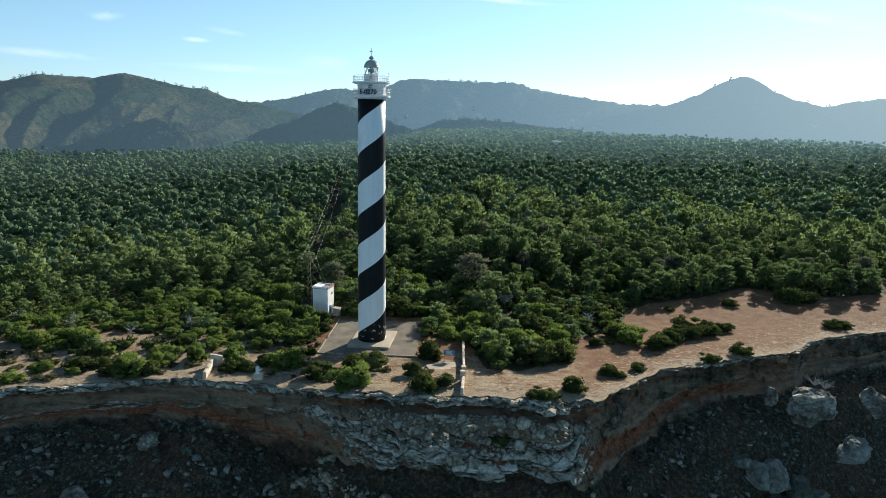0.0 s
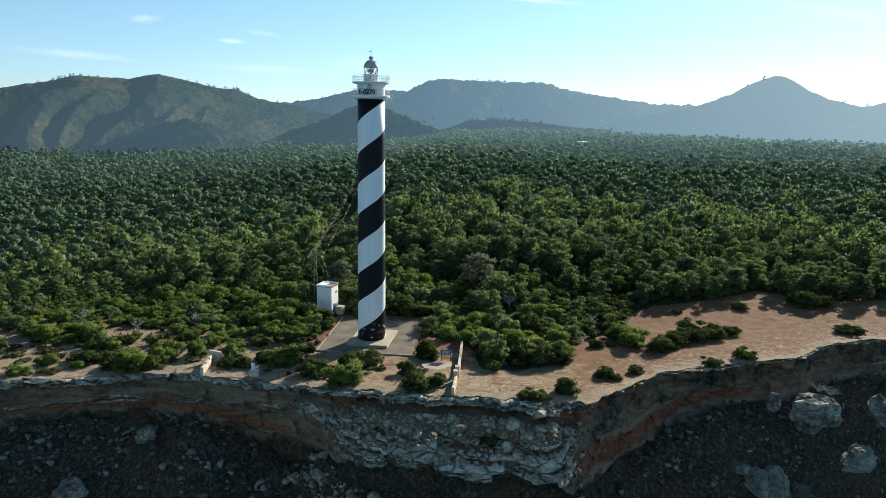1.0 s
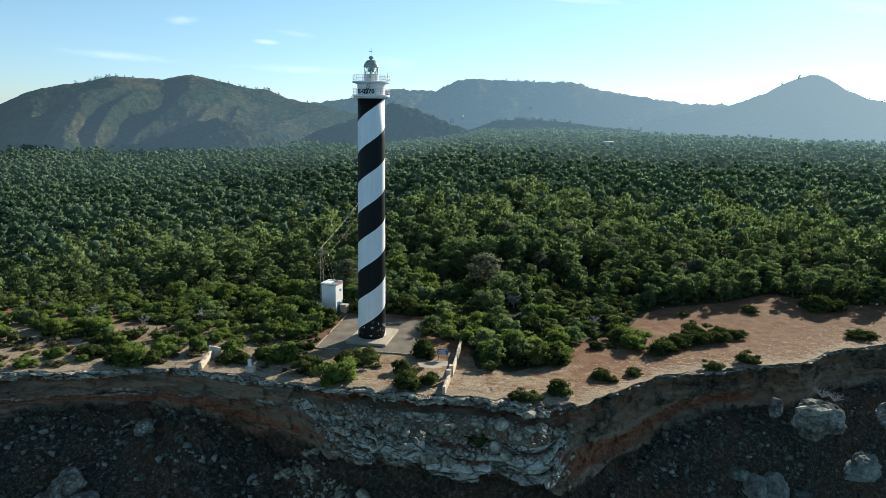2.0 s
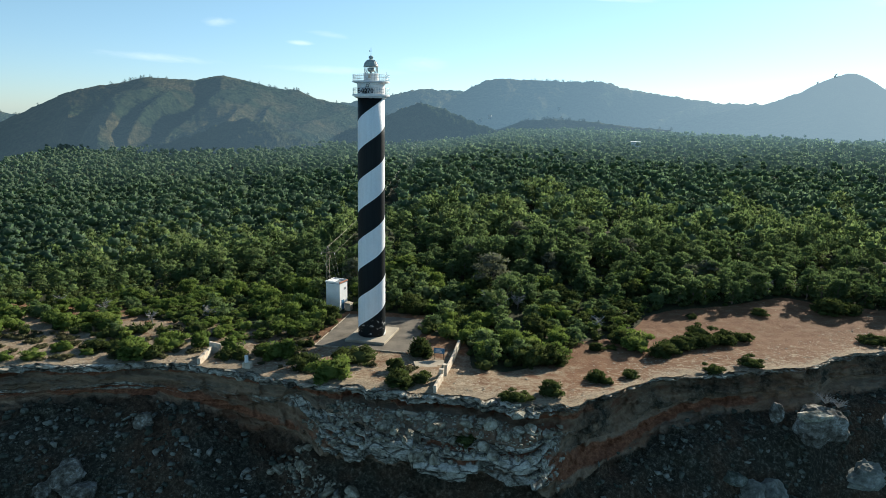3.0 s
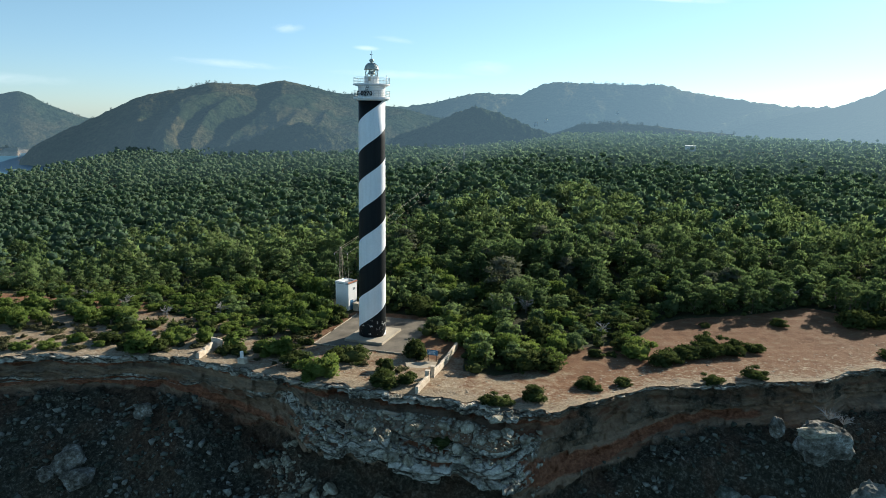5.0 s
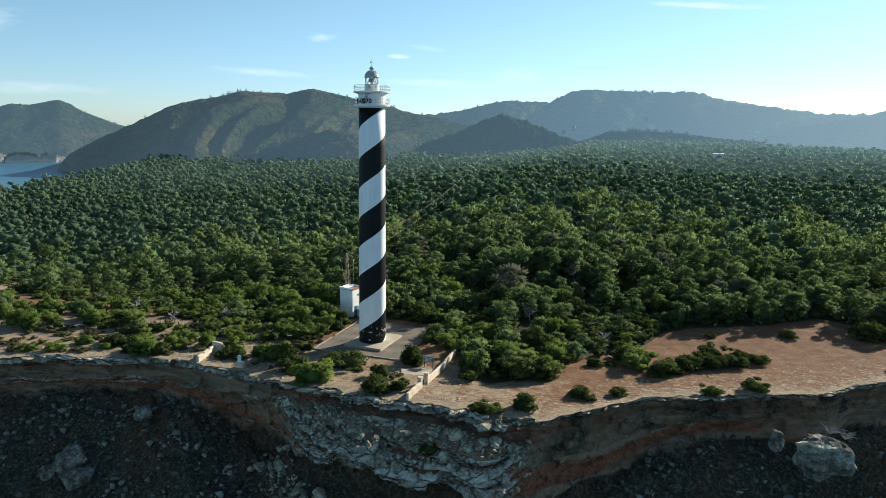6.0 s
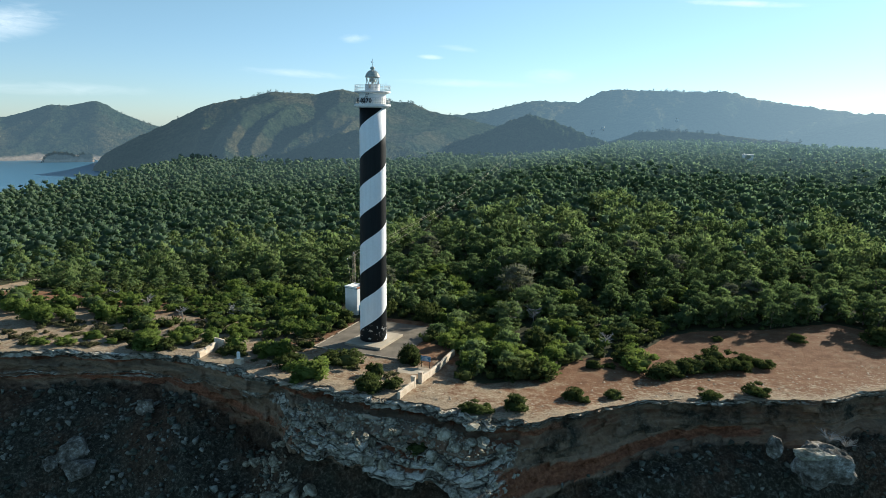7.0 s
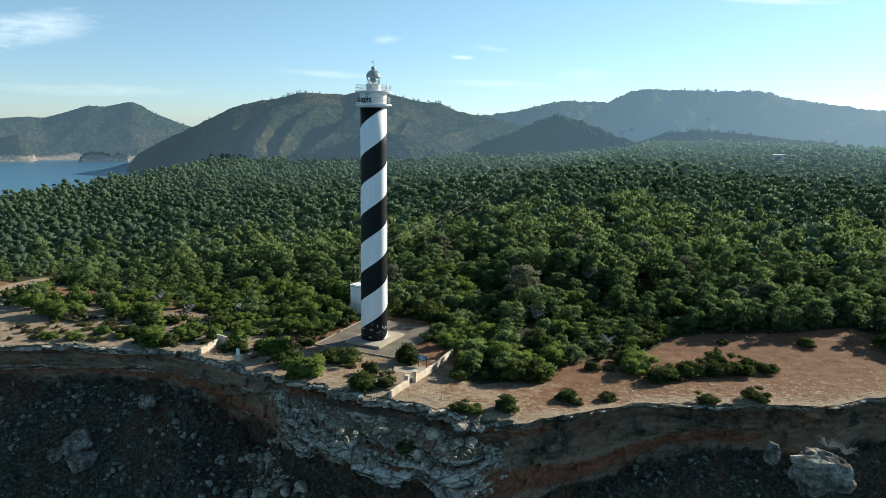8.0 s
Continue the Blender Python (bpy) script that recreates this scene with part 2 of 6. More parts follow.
def cliff_material():
    """Grey limestone bands over ochre and red marl, with soil and scree lower down."""
    m, n, l, b = nodes_of("sea_cliff", 0.92, 0.15)
    nt = m.node_tree
    v = coords(nt)
    beds = noise_node(nt, v, 1.0, 5, 0.6, (0.035, 0.035, 0.75))
    blot = noise_node(nt, v, 0.16, 5, 0.65)
    fine = noise_node(nt, v, 1.6, 6, 0.75)
    f = math_node(nt, "ADD", math_node(nt, "MULTIPLY", beds, 0.6), math_node(nt, "MULTIPLY", blot, 0.4))
    marl = ramp(nt, f, (0.36, (0.17, 0.078, 0.044)), (0.44, (0.225, 0.145, 0.090)), (0.52, (0.31, 0.22, 0.145)), (0.58, (0.20, 0.16, 0.115)), (0.66, (0.20, 0.092, 0.050)))
    veins = math_node(nt, "ADD", math_node(nt, "MULTIPLY", noise_node(nt, v, 0.55, 5, 0.65, (0.45, 0.45, 1.7)), 0.65), math_node(nt, "MULTIPLY", fine, 0.35))
    stone = ramp(nt, veins, (0.36, (0.06, 0.052, 0.037)), (0.45, (0.27, 0.25, 0.195)), (0.53, (0.52, 0.49, 0.41)), (0.62, (0.70, 0.67, 0.58)))
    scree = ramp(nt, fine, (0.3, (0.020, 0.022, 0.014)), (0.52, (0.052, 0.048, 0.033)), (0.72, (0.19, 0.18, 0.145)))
    geo = nt.nodes.new("ShaderNodeAttribute")
    geo.attribute_name = "zone"
    sep = nt.nodes.new("ShaderNodeSeparateColor")
    l.new(geo.outputs["Color"], sep.inputs[0])
    wob = math_node(nt, "MULTIPLY", math_node(nt, "SUBTRACT", blot, 0.5), 0.9)
    hard = ramp(nt, math_node(nt, "ADD", sep.outputs[0], wob), (0.42, (0, 0, 0)), (0.55, (1, 1, 1)))
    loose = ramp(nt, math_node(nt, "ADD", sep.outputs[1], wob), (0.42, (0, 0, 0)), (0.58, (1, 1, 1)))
    vor = nt.nodes.new("ShaderNodeTexVoronoi")
    vor.feature = "DISTANCE_TO_EDGE"
    vor.inputs["Scale"].default_value = 0.85
    vmap = nt.nodes.new("ShaderNodeMapping")
    vmap.inputs["Scale"].default_value = (0.32, 0.32, 1.15)
    warp = nt.nodes.new("ShaderNodeVectorMath")
    warp.operation = "ADD"
    l.new(v, warp.inputs[0])
    wn1 = nt.nodes.new("ShaderNodeTexNoise")
    wn1.inputs["Scale"].default_value, wn1.inputs["Detail"].default_value = 0.7, 4
    l.new(v, wn1.inputs["Vector"])
    l.new(wn1.outputs["Color"], warp.inputs[1])
    l.new(warp.outputs[0], vmap.inputs["Vector"])
    l.new(vmap.outputs[0], vor.inputs["Vector"])
    joint = ramp(nt, vor.outputs["Distance"], (0.0, (0.1, 0.1, 0.1)), (0.08, (1, 1, 1)))
    stone = mix(nt, joint, (0.06, 0.05, 0.036), stone)
    red = ramp(nt, fine, (0.3, (0.18, 0.070, 0.036)), (0.7, (0.35, 0.155, 0.085)))
    rusty = ramp(nt, math_node(nt, "ADD", sep.outputs[2], wob), (0.45, (0, 0, 0)), (0.6, (1, 1, 1)))
    clay = ramp(nt, noise_node(nt, v, 0.09, 4, 0.6), (0.45, (0, 0, 0)), (0.60, (0.6, 0.6, 0.6)))
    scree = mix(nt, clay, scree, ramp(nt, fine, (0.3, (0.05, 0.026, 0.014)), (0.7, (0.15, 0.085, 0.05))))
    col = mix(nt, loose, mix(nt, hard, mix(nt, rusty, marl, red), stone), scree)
    l.new(mix(nt, 1.0, col, ramp(nt, fine, (0.3, (0.72, 0.72, 0.72)), (0.7, (1.15, 1.15, 1.15))), "MULTIPLY"), b.inputs["Base Color"])
    bump(nt, math_node(nt, "ADD", math_node(nt, "ADD", fine, math_node(nt, "MULTIPLY", math_node(nt, "MULTIPLY", joint, hard), 0.7)), math_node(nt, "MULTIPLY", beds, 1.5)), 1.0, 0.4, b)
    return m


def hill_material(name, haze_glow, strength, shore=False, open_ground=0.8):
    """Far wooded slopes; as a distant backdrop they have the haze before them painted in as emission."""
    m, n, l, b = nodes_of(name, 1.0, 0.0)
    nt = m.node_tree
    v = coords(nt)
    trees = noise_node(nt, v, 0.13, 5, 0.85)
    slope = noise_node(nt, v, 0.009, 5, 0.66)
    green = ramp(nt, trees, (0.38, (0.009, 0.020, 0.013)), (0.60, (0.050, 0.070, 0.036)))
    bare = ramp(nt, trees, (0.36, (0.040, 0.047, 0.025)), (0.62, (0.158, 0.130, 0.068)))
    l.new(mix(nt, ramp(nt, slope, (0.46, (0, 0, 0)), (0.60, (open_ground, open_ground, open_ground))), green, bare), b.inputs["Base Color"])
    bump(nt, math_node(nt, "ADD", trees, noise_node(nt, v, 0.035, 4, 0.7)), 1.0, 14.0, b)
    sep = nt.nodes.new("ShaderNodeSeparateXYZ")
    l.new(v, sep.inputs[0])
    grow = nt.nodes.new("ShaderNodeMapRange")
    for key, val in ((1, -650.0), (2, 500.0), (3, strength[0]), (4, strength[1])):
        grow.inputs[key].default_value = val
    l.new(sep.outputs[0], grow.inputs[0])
    # the painted haze is paler towards the sun
    paler = ramp(nt, math_node(nt, "DIVIDE", math_node(nt, "ADD", sep.outputs[0], 650.0), 1150.0), (0.0, haze_glow), (0.55, haze_glow), (1.0, (0.50, 0.68, 0.78)))
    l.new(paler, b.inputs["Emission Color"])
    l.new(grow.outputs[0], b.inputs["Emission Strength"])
    if shore:
        pale = ramp(nt, trees, (0.3, (0.26, 0.18, 0.12)), (0.7, (0.62, 0.50, 0.38)))
        edge = math_node(nt, "ADD", sep.outputs[2], math_node(nt, "MULTIPLY", slope, 40.0))
        base = b.inputs["Base Color"].links[0].from_socket
        l.new(mix(nt, ramp(nt, math_node(nt, "DIVIDE", math_node(nt, "ADD", edge, 40.0), 60.0), (0.60, (1, 1, 1)), (0.66, (0, 0, 0))), base, pale), b.inputs["Base Color"])
    return m


def water_material():
    m, n, l, b = nodes_of("sea_water", 0.28, 0.5)
    nt = m.node_tree
    b.inputs["Base Color"].default_value = (0.055, 0.16, 0.25, 1)
    v = coords(nt)
    bump(nt, noise_node(nt, v, 0.12, 6, 0.7), 0.5, 1.2, b)
    return m


SPIRAL = spiral_paint()
SOIL = soil_material()
CLIFF = cliff_material()
WATER = water_material()
WHITEWASH = mottled("whitewash", [(0.3, (0.60, 0.60, 0.58)), (0.6, (0.80, 0.80, 0.78))], 0.5, 5, 0.8, 0.02)
CONCRETE = mottled("concrete", [(0.3, (0.27, 0.225, 0.165)), (0.65, (0.44, 0.38, 0.29))], 0.4, 4, 0.9, 0.03)
GRAVEL = mottled("gravel_paving", [(0.36, (0.085, 0.072, 0.054)), (0.5, (0.14, 0.12, 0.092)), (0.66, (0.21, 0.18, 0.138))], 0.35, 6, 0.95, 0.05)
LIMESTONE = mottled("limestone", [(0.36, (0.085, 0.072, 0.047)), (0.46, (0.20, 0.178, 0.125)), (0.55, (0.34, 0.315, 0.24)), (0.66, (0.50, 0.475, 0.39))], 0.5, 2.4, 0.9, 0.14)
RIM_STONE = mottled("rim_stone", [(0.3, (0.16, 0.122, 0.084)), (0.5, (0.32, 0.265, 0.195)), (0.68, (0.50, 0.44, 0.35))], 0.6, 3.0, 0.9, 0.10)
BOULDER = mottled("boulder_stone", [(0.37, (0.035, 0.03, 0.022)), (0.46, (0.095, 0.085, 0.066)), (0.55, (0.20, 0.186, 0.155)), (0.64, (0.44, 0.43, 0.39))], 0.55, 2.6, 0.95, 0.14)
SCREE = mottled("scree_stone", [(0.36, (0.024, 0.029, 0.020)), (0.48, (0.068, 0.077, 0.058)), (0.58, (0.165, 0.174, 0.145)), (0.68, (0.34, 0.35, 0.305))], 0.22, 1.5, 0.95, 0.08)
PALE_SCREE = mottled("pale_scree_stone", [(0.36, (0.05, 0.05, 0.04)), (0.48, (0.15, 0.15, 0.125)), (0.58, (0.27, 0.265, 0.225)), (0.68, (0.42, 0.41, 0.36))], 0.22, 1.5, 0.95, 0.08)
RUSTED = mottled("weathered_lattice", [(0.3, (0.20, 0.165, 0.11)), (0.7, (0.34, 0.29, 0.21))], 1.0, 9, 0.8, 0.005)
OLD_PLASTER = mottled("worn_plaster", [(0.3, (0.33, 0.25, 0.17)), (0.5, (0.52, 0.44, 0.34)), (0.7, (0.66, 0.60, 0.50))], 0.8, 4, 0.92, 0.05)
BARK = mottled("pine_bark", [(0.3, (0.09, 0.07, 0.055)), (0.7, (0.24, 0.20, 0.17))], 1.5, 8, 0.95, 0.05)
DEADWOOD = mottled("bleached_wood", [(0.3, (0.22, 0.20, 0.18)), (0.7, (0.40, 0.38, 0.35))], 1.5, 8, 0.95, 0.02)
STEEL = mottled("galvanised_steel", [(0.3, (0.30, 0.31, 0.31)), (0.7, (0.45, 0.46, 0.46))], 1.0, 9, 0.55, 0.005, metal=0.6)
CABLE = mottled("aluminium_cable", [(0.3, (0.17, 0.155, 0.12)), (0.7, (0.25, 0.23, 0.18))], 0.2, 2, 0.75, 0.001)
LEAD = mottled("grey_dome_metal", [(0.3, (0.27, 0.31, 0.29)), (0.7, (0.40, 0.44, 0.415))], 0.9, 5, 0.5, 0.01, metal=0.1)
TILE = mottled("roof_tile", [(0.3, (0.30, 0.12, 0.07)), (0.7, (0.48, 0.22, 0.13))], 1.2, 7, 0.85, 0.02)
ROOFING = mottled("grey_roofing", [(0.3, (0.13, 0.15, 0.16)), (0.7, (0.26, 0.28, 0.29))], 0.8, 6, 0.8, 0.01)
BLUE = mottled("blue_enamel", [(0.3, (0.035, 0.12, 0.22)), (0.7, (0.06, 0.19, 0.32))], 1.5, 8, 0.45, 0.002)
BLACK = mottled("black_paint", [(0.3, (0.012, 0.012, 0.013)), (0.7, (0.025, 0.025, 0.027))], 2.0, 9, 0.5, 0.003)
LENS = mottled("lamp_lens", [(0.3, (0.26, 0.28, 0.26)), (0.7, (0.42, 0.44, 0.42))], 2.0, 9, 0.35, 0.003, metal=0.7)
PINE = leaf_material("pine_needles", (0.062, 0.102, 0.050), (0.138, 0.190, 0.088), (0.20, 0.236, 0.112), 0.58)
SHRUB = leaf_material("shrub_leaves", (0.038, 0.052, 0.020), (0.065, 0.085, 0.030), (0.10, 0.115, 0.042), 0.3)
# base colours made paler and bluer for haze; the second also glows with it
MID_PINE = leaf_material("haze_tinted_pine_needles", (0.074, 0.124, 0.090), (0.140, 0.198, 0.134), (0.190, 0.236, 0.158), 0.58)
FAR_PINE = leaf_material("haze_glow_pine_needles", (0.074, 0.124, 0.090), (0.140, 0.198, 0.134), (0.190, 0.236, 0.158), 0.58, ((0.38, 0.58, 0.72), 0.015, 0.17))
GREY_PINE = leaf_material("withered_pine_needles", (0.085, 0.100, 0.070), (0.145, 0.155, 0.115), (0.205, 0.205, 0.16), 0.45)
BRIGHT = leaf_material("young_pine_needles", (0.08, 0.125, 0.036), (0.14, 0.19, 0.052), (0.19, 0.225, 0.075), 0.42)
HEATH = leaf_material("dry_heath", (0.06, 0.065, 0.035), (0.10, 0.10, 0.055), (0.17, 0.15, 0.09), 0.25)

GLASS = bpy.data.materials.new("lantern_glass")
GLASS.use_nodes = True
gb = GLASS.node_tree.nodes["Principled BSDF"]
gb.inputs["Base Color"].default_value = (0.95, 0.98, 0.97, 1)
gb.inputs["Roughness"].default_value = 0.03
gb.inputs["Transmission Weight"].default_value = 1.0
gb.inputs["IOR"].default_value = 1.1


# ---- building helpers ----
def tri_mesh(name, verts, tris, material, normals=None):
    """A triangle mesh out of arrays; normals, where given, round off the shading of its tufts."""
    me = bpy.data.meshes.new(name)
    me.vertices.add(len(verts))
    me.vertices.foreach_set("co", np.asarray(verts, np.float32).ravel())
    me.loops.add(len(tris) * 3)
    me.loops.foreach_set("vertex_index", np.asarray(tris, np.int32).ravel())
    me.polygons.add(len(tris))
    me.polygons.foreach_set("loop_start", np.arange(0, len(tris) * 3, 3, dtype=np.int32))
    me.materials.append(material)
    me.update(calc_edges=True)
    if normals is not None:
        me.shade_smooth()
        me.normals_split_custom_set_from_vertices(np.asarray(normals, np.float32))
    return me


def bm_mesh(name, bm, material, smooth=False):
    me = bpy.data.meshes.new(name)
    bm.to_mesh(me)
    bm.free()
    me.materials.append(material)
    if smooth:
        me.shade_smooth()
    return me


def part(name, bm, material, parent, label="", smooth=False, at=None):
    """One mesh object under a thing or a part; bm is a bmesh or a mesh."""
    me = bm if isinstance(bm, bpy.types.Mesh) else bm_mesh(name, bm, material, smooth)
    ob = new(name, me)
    ob.parent = parent
    if at is not None:
        ob.matrix_basis = at
    return tagged(ob, label)


def thing(name, m, label, category, group="", kind=""):
    ob = new(name)
    ob.empty_display_size = 0.3
    ob.matrix_basis = m
    return tagged(ob, label, category, group, kind)


def lathe(profile, segs=48, bm=None):
    """Turns (radius, height) pairs about the z axis."""
    bm = bm or bmesh.new()
    rings = []
    for r, z in profile:
        rings.append([bm.verts.new((r * math.cos(math.tau * i / segs), r * math.sin(math.tau * i / segs), z)) for i in range(segs)])
    for a, b in zip(rings, rings[1:]):
        for i in range(segs):
            bm.faces.new((a[i], a[(i + 1) % segs], b[(i + 1) % segs], b[i]))
    bm.faces.new(list(reversed(rings[0])))
    bm.faces.new(rings[-1])
    return bm


def rod(bm, a, b, r, segs=6):
    a, b = Vector(a), Vector(b)
    q = (b - a).to_track_quat("Z", "Y").to_matrix().to_4x4()
    bmesh.ops.create_cone(bm, cap_ends=True, segments=segs, radius1=r, radius2=r, depth=(b - a).length, matrix=Matrix.Translation((a + b) / 2) @ q)
    return bm


def ring_tube(bm, radius, z, r, segs=48, a0=0.0, a1=math.tau):
    """A round bar bent into a ring or an arc."""
    whole = a1 - a0 > math.tau - 1e-4
    n = segs if whole else segs + 1
    loops = []
    for i in range(n):
        a = a0 + (a1 - a0) * i / segs
        loops.append([bm.verts.new(((radius + r * math.cos(k * math.tau / 5)) * math.cos(a), (radius + r * math.cos(k * math.tau / 5)) * math.sin(a), z + r * math.sin(k * math.tau / 5))) for k in range(5)])
    for i in range(segs):
        p, q = loops[i], loops[(i + 1) % n]
        for k in range(5):
            bm.faces.new((p[k], q[k], q[(k + 1) % 5], p[(k + 1) % 5]))
    return bm


def block(bm, size, at=(0, 0, 0), soft=0.02, turn=0.0):
    """A box with eased edges, its base at at."""
    g = bmesh.ops.create_cube(bm, size=1.0, matrix=Matrix.Translation((at[0], at[1], at[2] + size[2] / 2)) @ Matrix.Rotation(turn, 4, "Z") @ Matrix.Diagonal((*size, 1)))
    if soft:
        edges = list({e for v in g["verts"] for e in v.link_edges})
        bmesh.ops.bevel(bm, geom=edges, offset=soft, segments=1, affect="EDGES")
    return bm


def smooth_step(v, a, b):
    t = np.clip((np.asarray(v, float) - a) / (b - a), 0, 1)
    return t * t * (3 - 2 * t)


def ease(v, a, b):
    t = min(1.0, max(0.0, (v - a) / (b - a)))
    return t * t * (3 - 2 * t)


# ---- the lie of the land ----
RIM_X = np.array([-400, -160, -100, -74, -65, -54, -44, -37, -30, -25, -20, -14, -8, -2, 5, 10, 15, 22, 26.5, 32, 37, 45, 57, 65, 69, 73, 87, 140, 400])
RIM_Y = np.array([-160, 34, 79, 93, 97.3, 99.4, 100.3, 99.2, 98.0, 96.6, 95.4, 94.0, 94.7, 93.8, 93.1, 93.4, 92.3, 93.0, 96.7, 103.2, 108.2, 111.7, 116.0, 119.2, 124.2, 126.4, 131.2, 150, 260])


def land(x, y):
    """Height of the ground behind the rim."""
    x, y = np.asarray(x, float), np.asarray(y, float)
    z = 0.40 + 17.0 * (1 - np.exp(-np.maximum(0, y - 135) / 330))
    z = z - 20 * (1 - np.exp(-np.maximum(0, -x - 20) / 110)) * smooth_step(y, 104, 195)
    z = z + 1.0 * np.exp(-(x / 45) ** 2) * smooth_step(-y, -111, -95)
    z = z - 0.85 * smooth_step(-x, 36, 60) * smooth_step(-y, -130, -105)
    z = z + 0.9 * np.sin(x / 23 + 1.3) * np.sin(y / 31) * smooth_step(y, 150, 240) + 1.8 * np.sin(x / 71 + y / 130) * smooth_step(y, 200, 400)
    r, az = np.hypot(x - 20, y), np.degrees(np.arctan2(x - 20, y))
    shore = np.interp(-az, [34, 37, 40, 45, 54, 70], [1500, 900, 720, 580, 430, 380])
    z = z - (z + 45) * smooth_step(r - shore, 0, 140)
    return z


FAN = (20.0, -10.0)
FRONT_X = np.array([-400, -90, -75, -60, -45, -38, -30, -24.6, -23.2, -21.8, -4, -3, 2.2, 5.0, 7.4, 13, 20, 25, 34, 40, 47, 58, 72, 80, 90, 140, 400])
FRONT_Y = np.array([60, 105, 109, 110.5, 111.5, 112, 112, 112.5, 119, 134, 134, 122, 120, 118.5, 105, 104, 111, 122, 127, 141, 146, 150.5, 159, 155, 153, 165, 270])


TRACK_X, TRACK_Y = np.array([-108, -118, -127, -136, -148, -160]), np.array([108, 123.5, 138, 153, 172, 190])


def off_track(x, y):
    """Distance from the dirt track, measured across it."""
    return np.where((y > 104) & (y < 186), (x - np.interp(y, TRACK_Y, TRACK_X)) * 0.85, 99.0)


def forest_front(x):
    return np.interp(x, FRONT_X, FRONT_Y)


def rim_radius(az):
    """Distance from the fan's centre to the rim in the direction az."""
    xs = np.linspace(-380, 390, 24000)
    ys = np.interp(xs, RIM_X, RIM_Y)
    a, r = np.arctan2(xs - FAN[0], ys - FAN[1]), np.hypot(xs - FAN[0], ys - FAN[1])
    return np.interp(az, a, r)


AZ = np.radians(np.concatenate([np.linspace(-88, -50, 60)[:-1], np.linspace(-50, 50, 880), np.linspace(50, 85, 60)[1:]]))
ragged = np.array([0.75 * noise.fractal((a * 45, 3.1, 0), 0.6, 2.2, 6) + 0.75 * (noise.cell((a * 70 + 0.4 * noise.noise((a * 90, 0, 0)), 1.7, 0.5)) - 0.5) + 0.18 * (noise.cell((a * 190, 5.7, 0.5)) - 0.5) for a in AZ])
SMOOTH_R = rim_radius(AZ)
RIM_R = SMOOTH_R + 0.95 * ragged
RIM_PX, RIM_PY = FAN[0] + RIM_R * np.sin(AZ), FAN[1] + RIM_R * np.cos(AZ)
RIM_Z = land(RIM_PX, RIM_PY)


def paint_zones(me, rgb):
    at = me.color_attributes.new("zone", "FLOAT_COLOR", "POINT")
    at.data.foreach_set("color", np.concatenate([rgb, np.ones((len(rgb), 1))], 1).astype(np.float32).ravel())


def grid_tris(rows, cols):
    i = np.arange(rows * cols).reshape(rows, cols)
    a, b, c, d = i[:-1, :-1].ravel(), i[:-1, 1:].ravel(), i[1:, 1:].ravel(), i[1:, :-1].ravel()
    return np.concatenate([np.stack([a, b, c], 1), np.stack([a, c, d], 1)])


def build_ground():
    steps = np.concatenate([np.linspace(0, 4, 14), np.linspace(4.5, 60, 60), np.geomspace(61.5, 1500, 70), [2200, 3600]])
    cols = np.unique(np.concatenate([np.arange(0, len(AZ), 3), [len(AZ) - 1]]))
    R = RIM_R[cols][None, :] + steps[:, None]
    X, Y = FAN[0] + R * np.sin(AZ[cols])[None, :], FAN[1] + R * np.cos(AZ[cols])[None, :]
    Z = land(X, Y)
    lumps = np.array([noise.fractal((x * 0.35, y * 0.35, 0), 0.8, 2.1, 3) if s < 60 else 0.0 for x, y, s in zip(X.ravel(), Y.ravel(), np.repeat(steps, len(cols)))]).reshape(X.shape)
    Z = Z + 0.10 * lumps * np.minimum(1, steps / 1.5)[:, None]
    me = tri_mesh("ground", np.stack([X, Y, Z], 2).reshape(-1, 3), grid_tris(*X.shape), SOIL)
    rimness = np.clip(0.95 - steps / 6.0, 0, 1)[:, None] * np.ones_like(X) * np.where(X > 28, 0.75, 1.0)
    rimness = np.maximum(rimness, 0.62 * (1 - smooth_step(X, -30, -24)) * (1 - smooth_step(Y, 118, 135)))
    rimness = np.maximum(rimness, 0.50 * smooth_step(X, -30, -24) * (1 - smooth_step(X, 16, 32)) * (1 - smooth_step(Y, 110, 122)))
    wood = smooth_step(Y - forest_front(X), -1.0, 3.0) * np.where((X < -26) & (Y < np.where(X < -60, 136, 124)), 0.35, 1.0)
    worn = 1 - smooth_step(np.abs(off_track(X, Y) - 0.5), 2.0, 4.0)
    rimness, wood = np.maximum(rimness, 0.75 * worn), wood * (1 - worn)
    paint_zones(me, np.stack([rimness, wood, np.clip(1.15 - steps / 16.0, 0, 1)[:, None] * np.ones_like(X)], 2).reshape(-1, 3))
    me.shade_smooth()
    tagged(new("ground", me), "red earth headland with pale worn rock along the rim", "ground", kind="structure")


# offsets in front of the rim (metres) and heights of the cliff, from the lip down, for three stretches of the coast
LEFT = np.array([(0, 0), (.35, -.15), (.5, -1.1), (.05, -1.35), (-.9, -1.7), (-.8, -2.6), (-.3, -3.4), (-.5, -4.3), (.1, -5.2), (1.2, -5.9), (8.2, -8.5), (15.2, -11.6), (27, -20), (40, -30), (60, -36)])
MIDDLE = np.array([(0, 0), (.45, -.2), (.55, -1.2), (-.2, -1.5), (-.6, -2.0), (2.0, -2.4), (4.6, -2.5), (6.8, -3.4), (8.8, -4.8), (9.2, -7.0), (6.4, -9.4), (8.5, -11.6), (20, -19.5), (34, -30), (56, -36)])
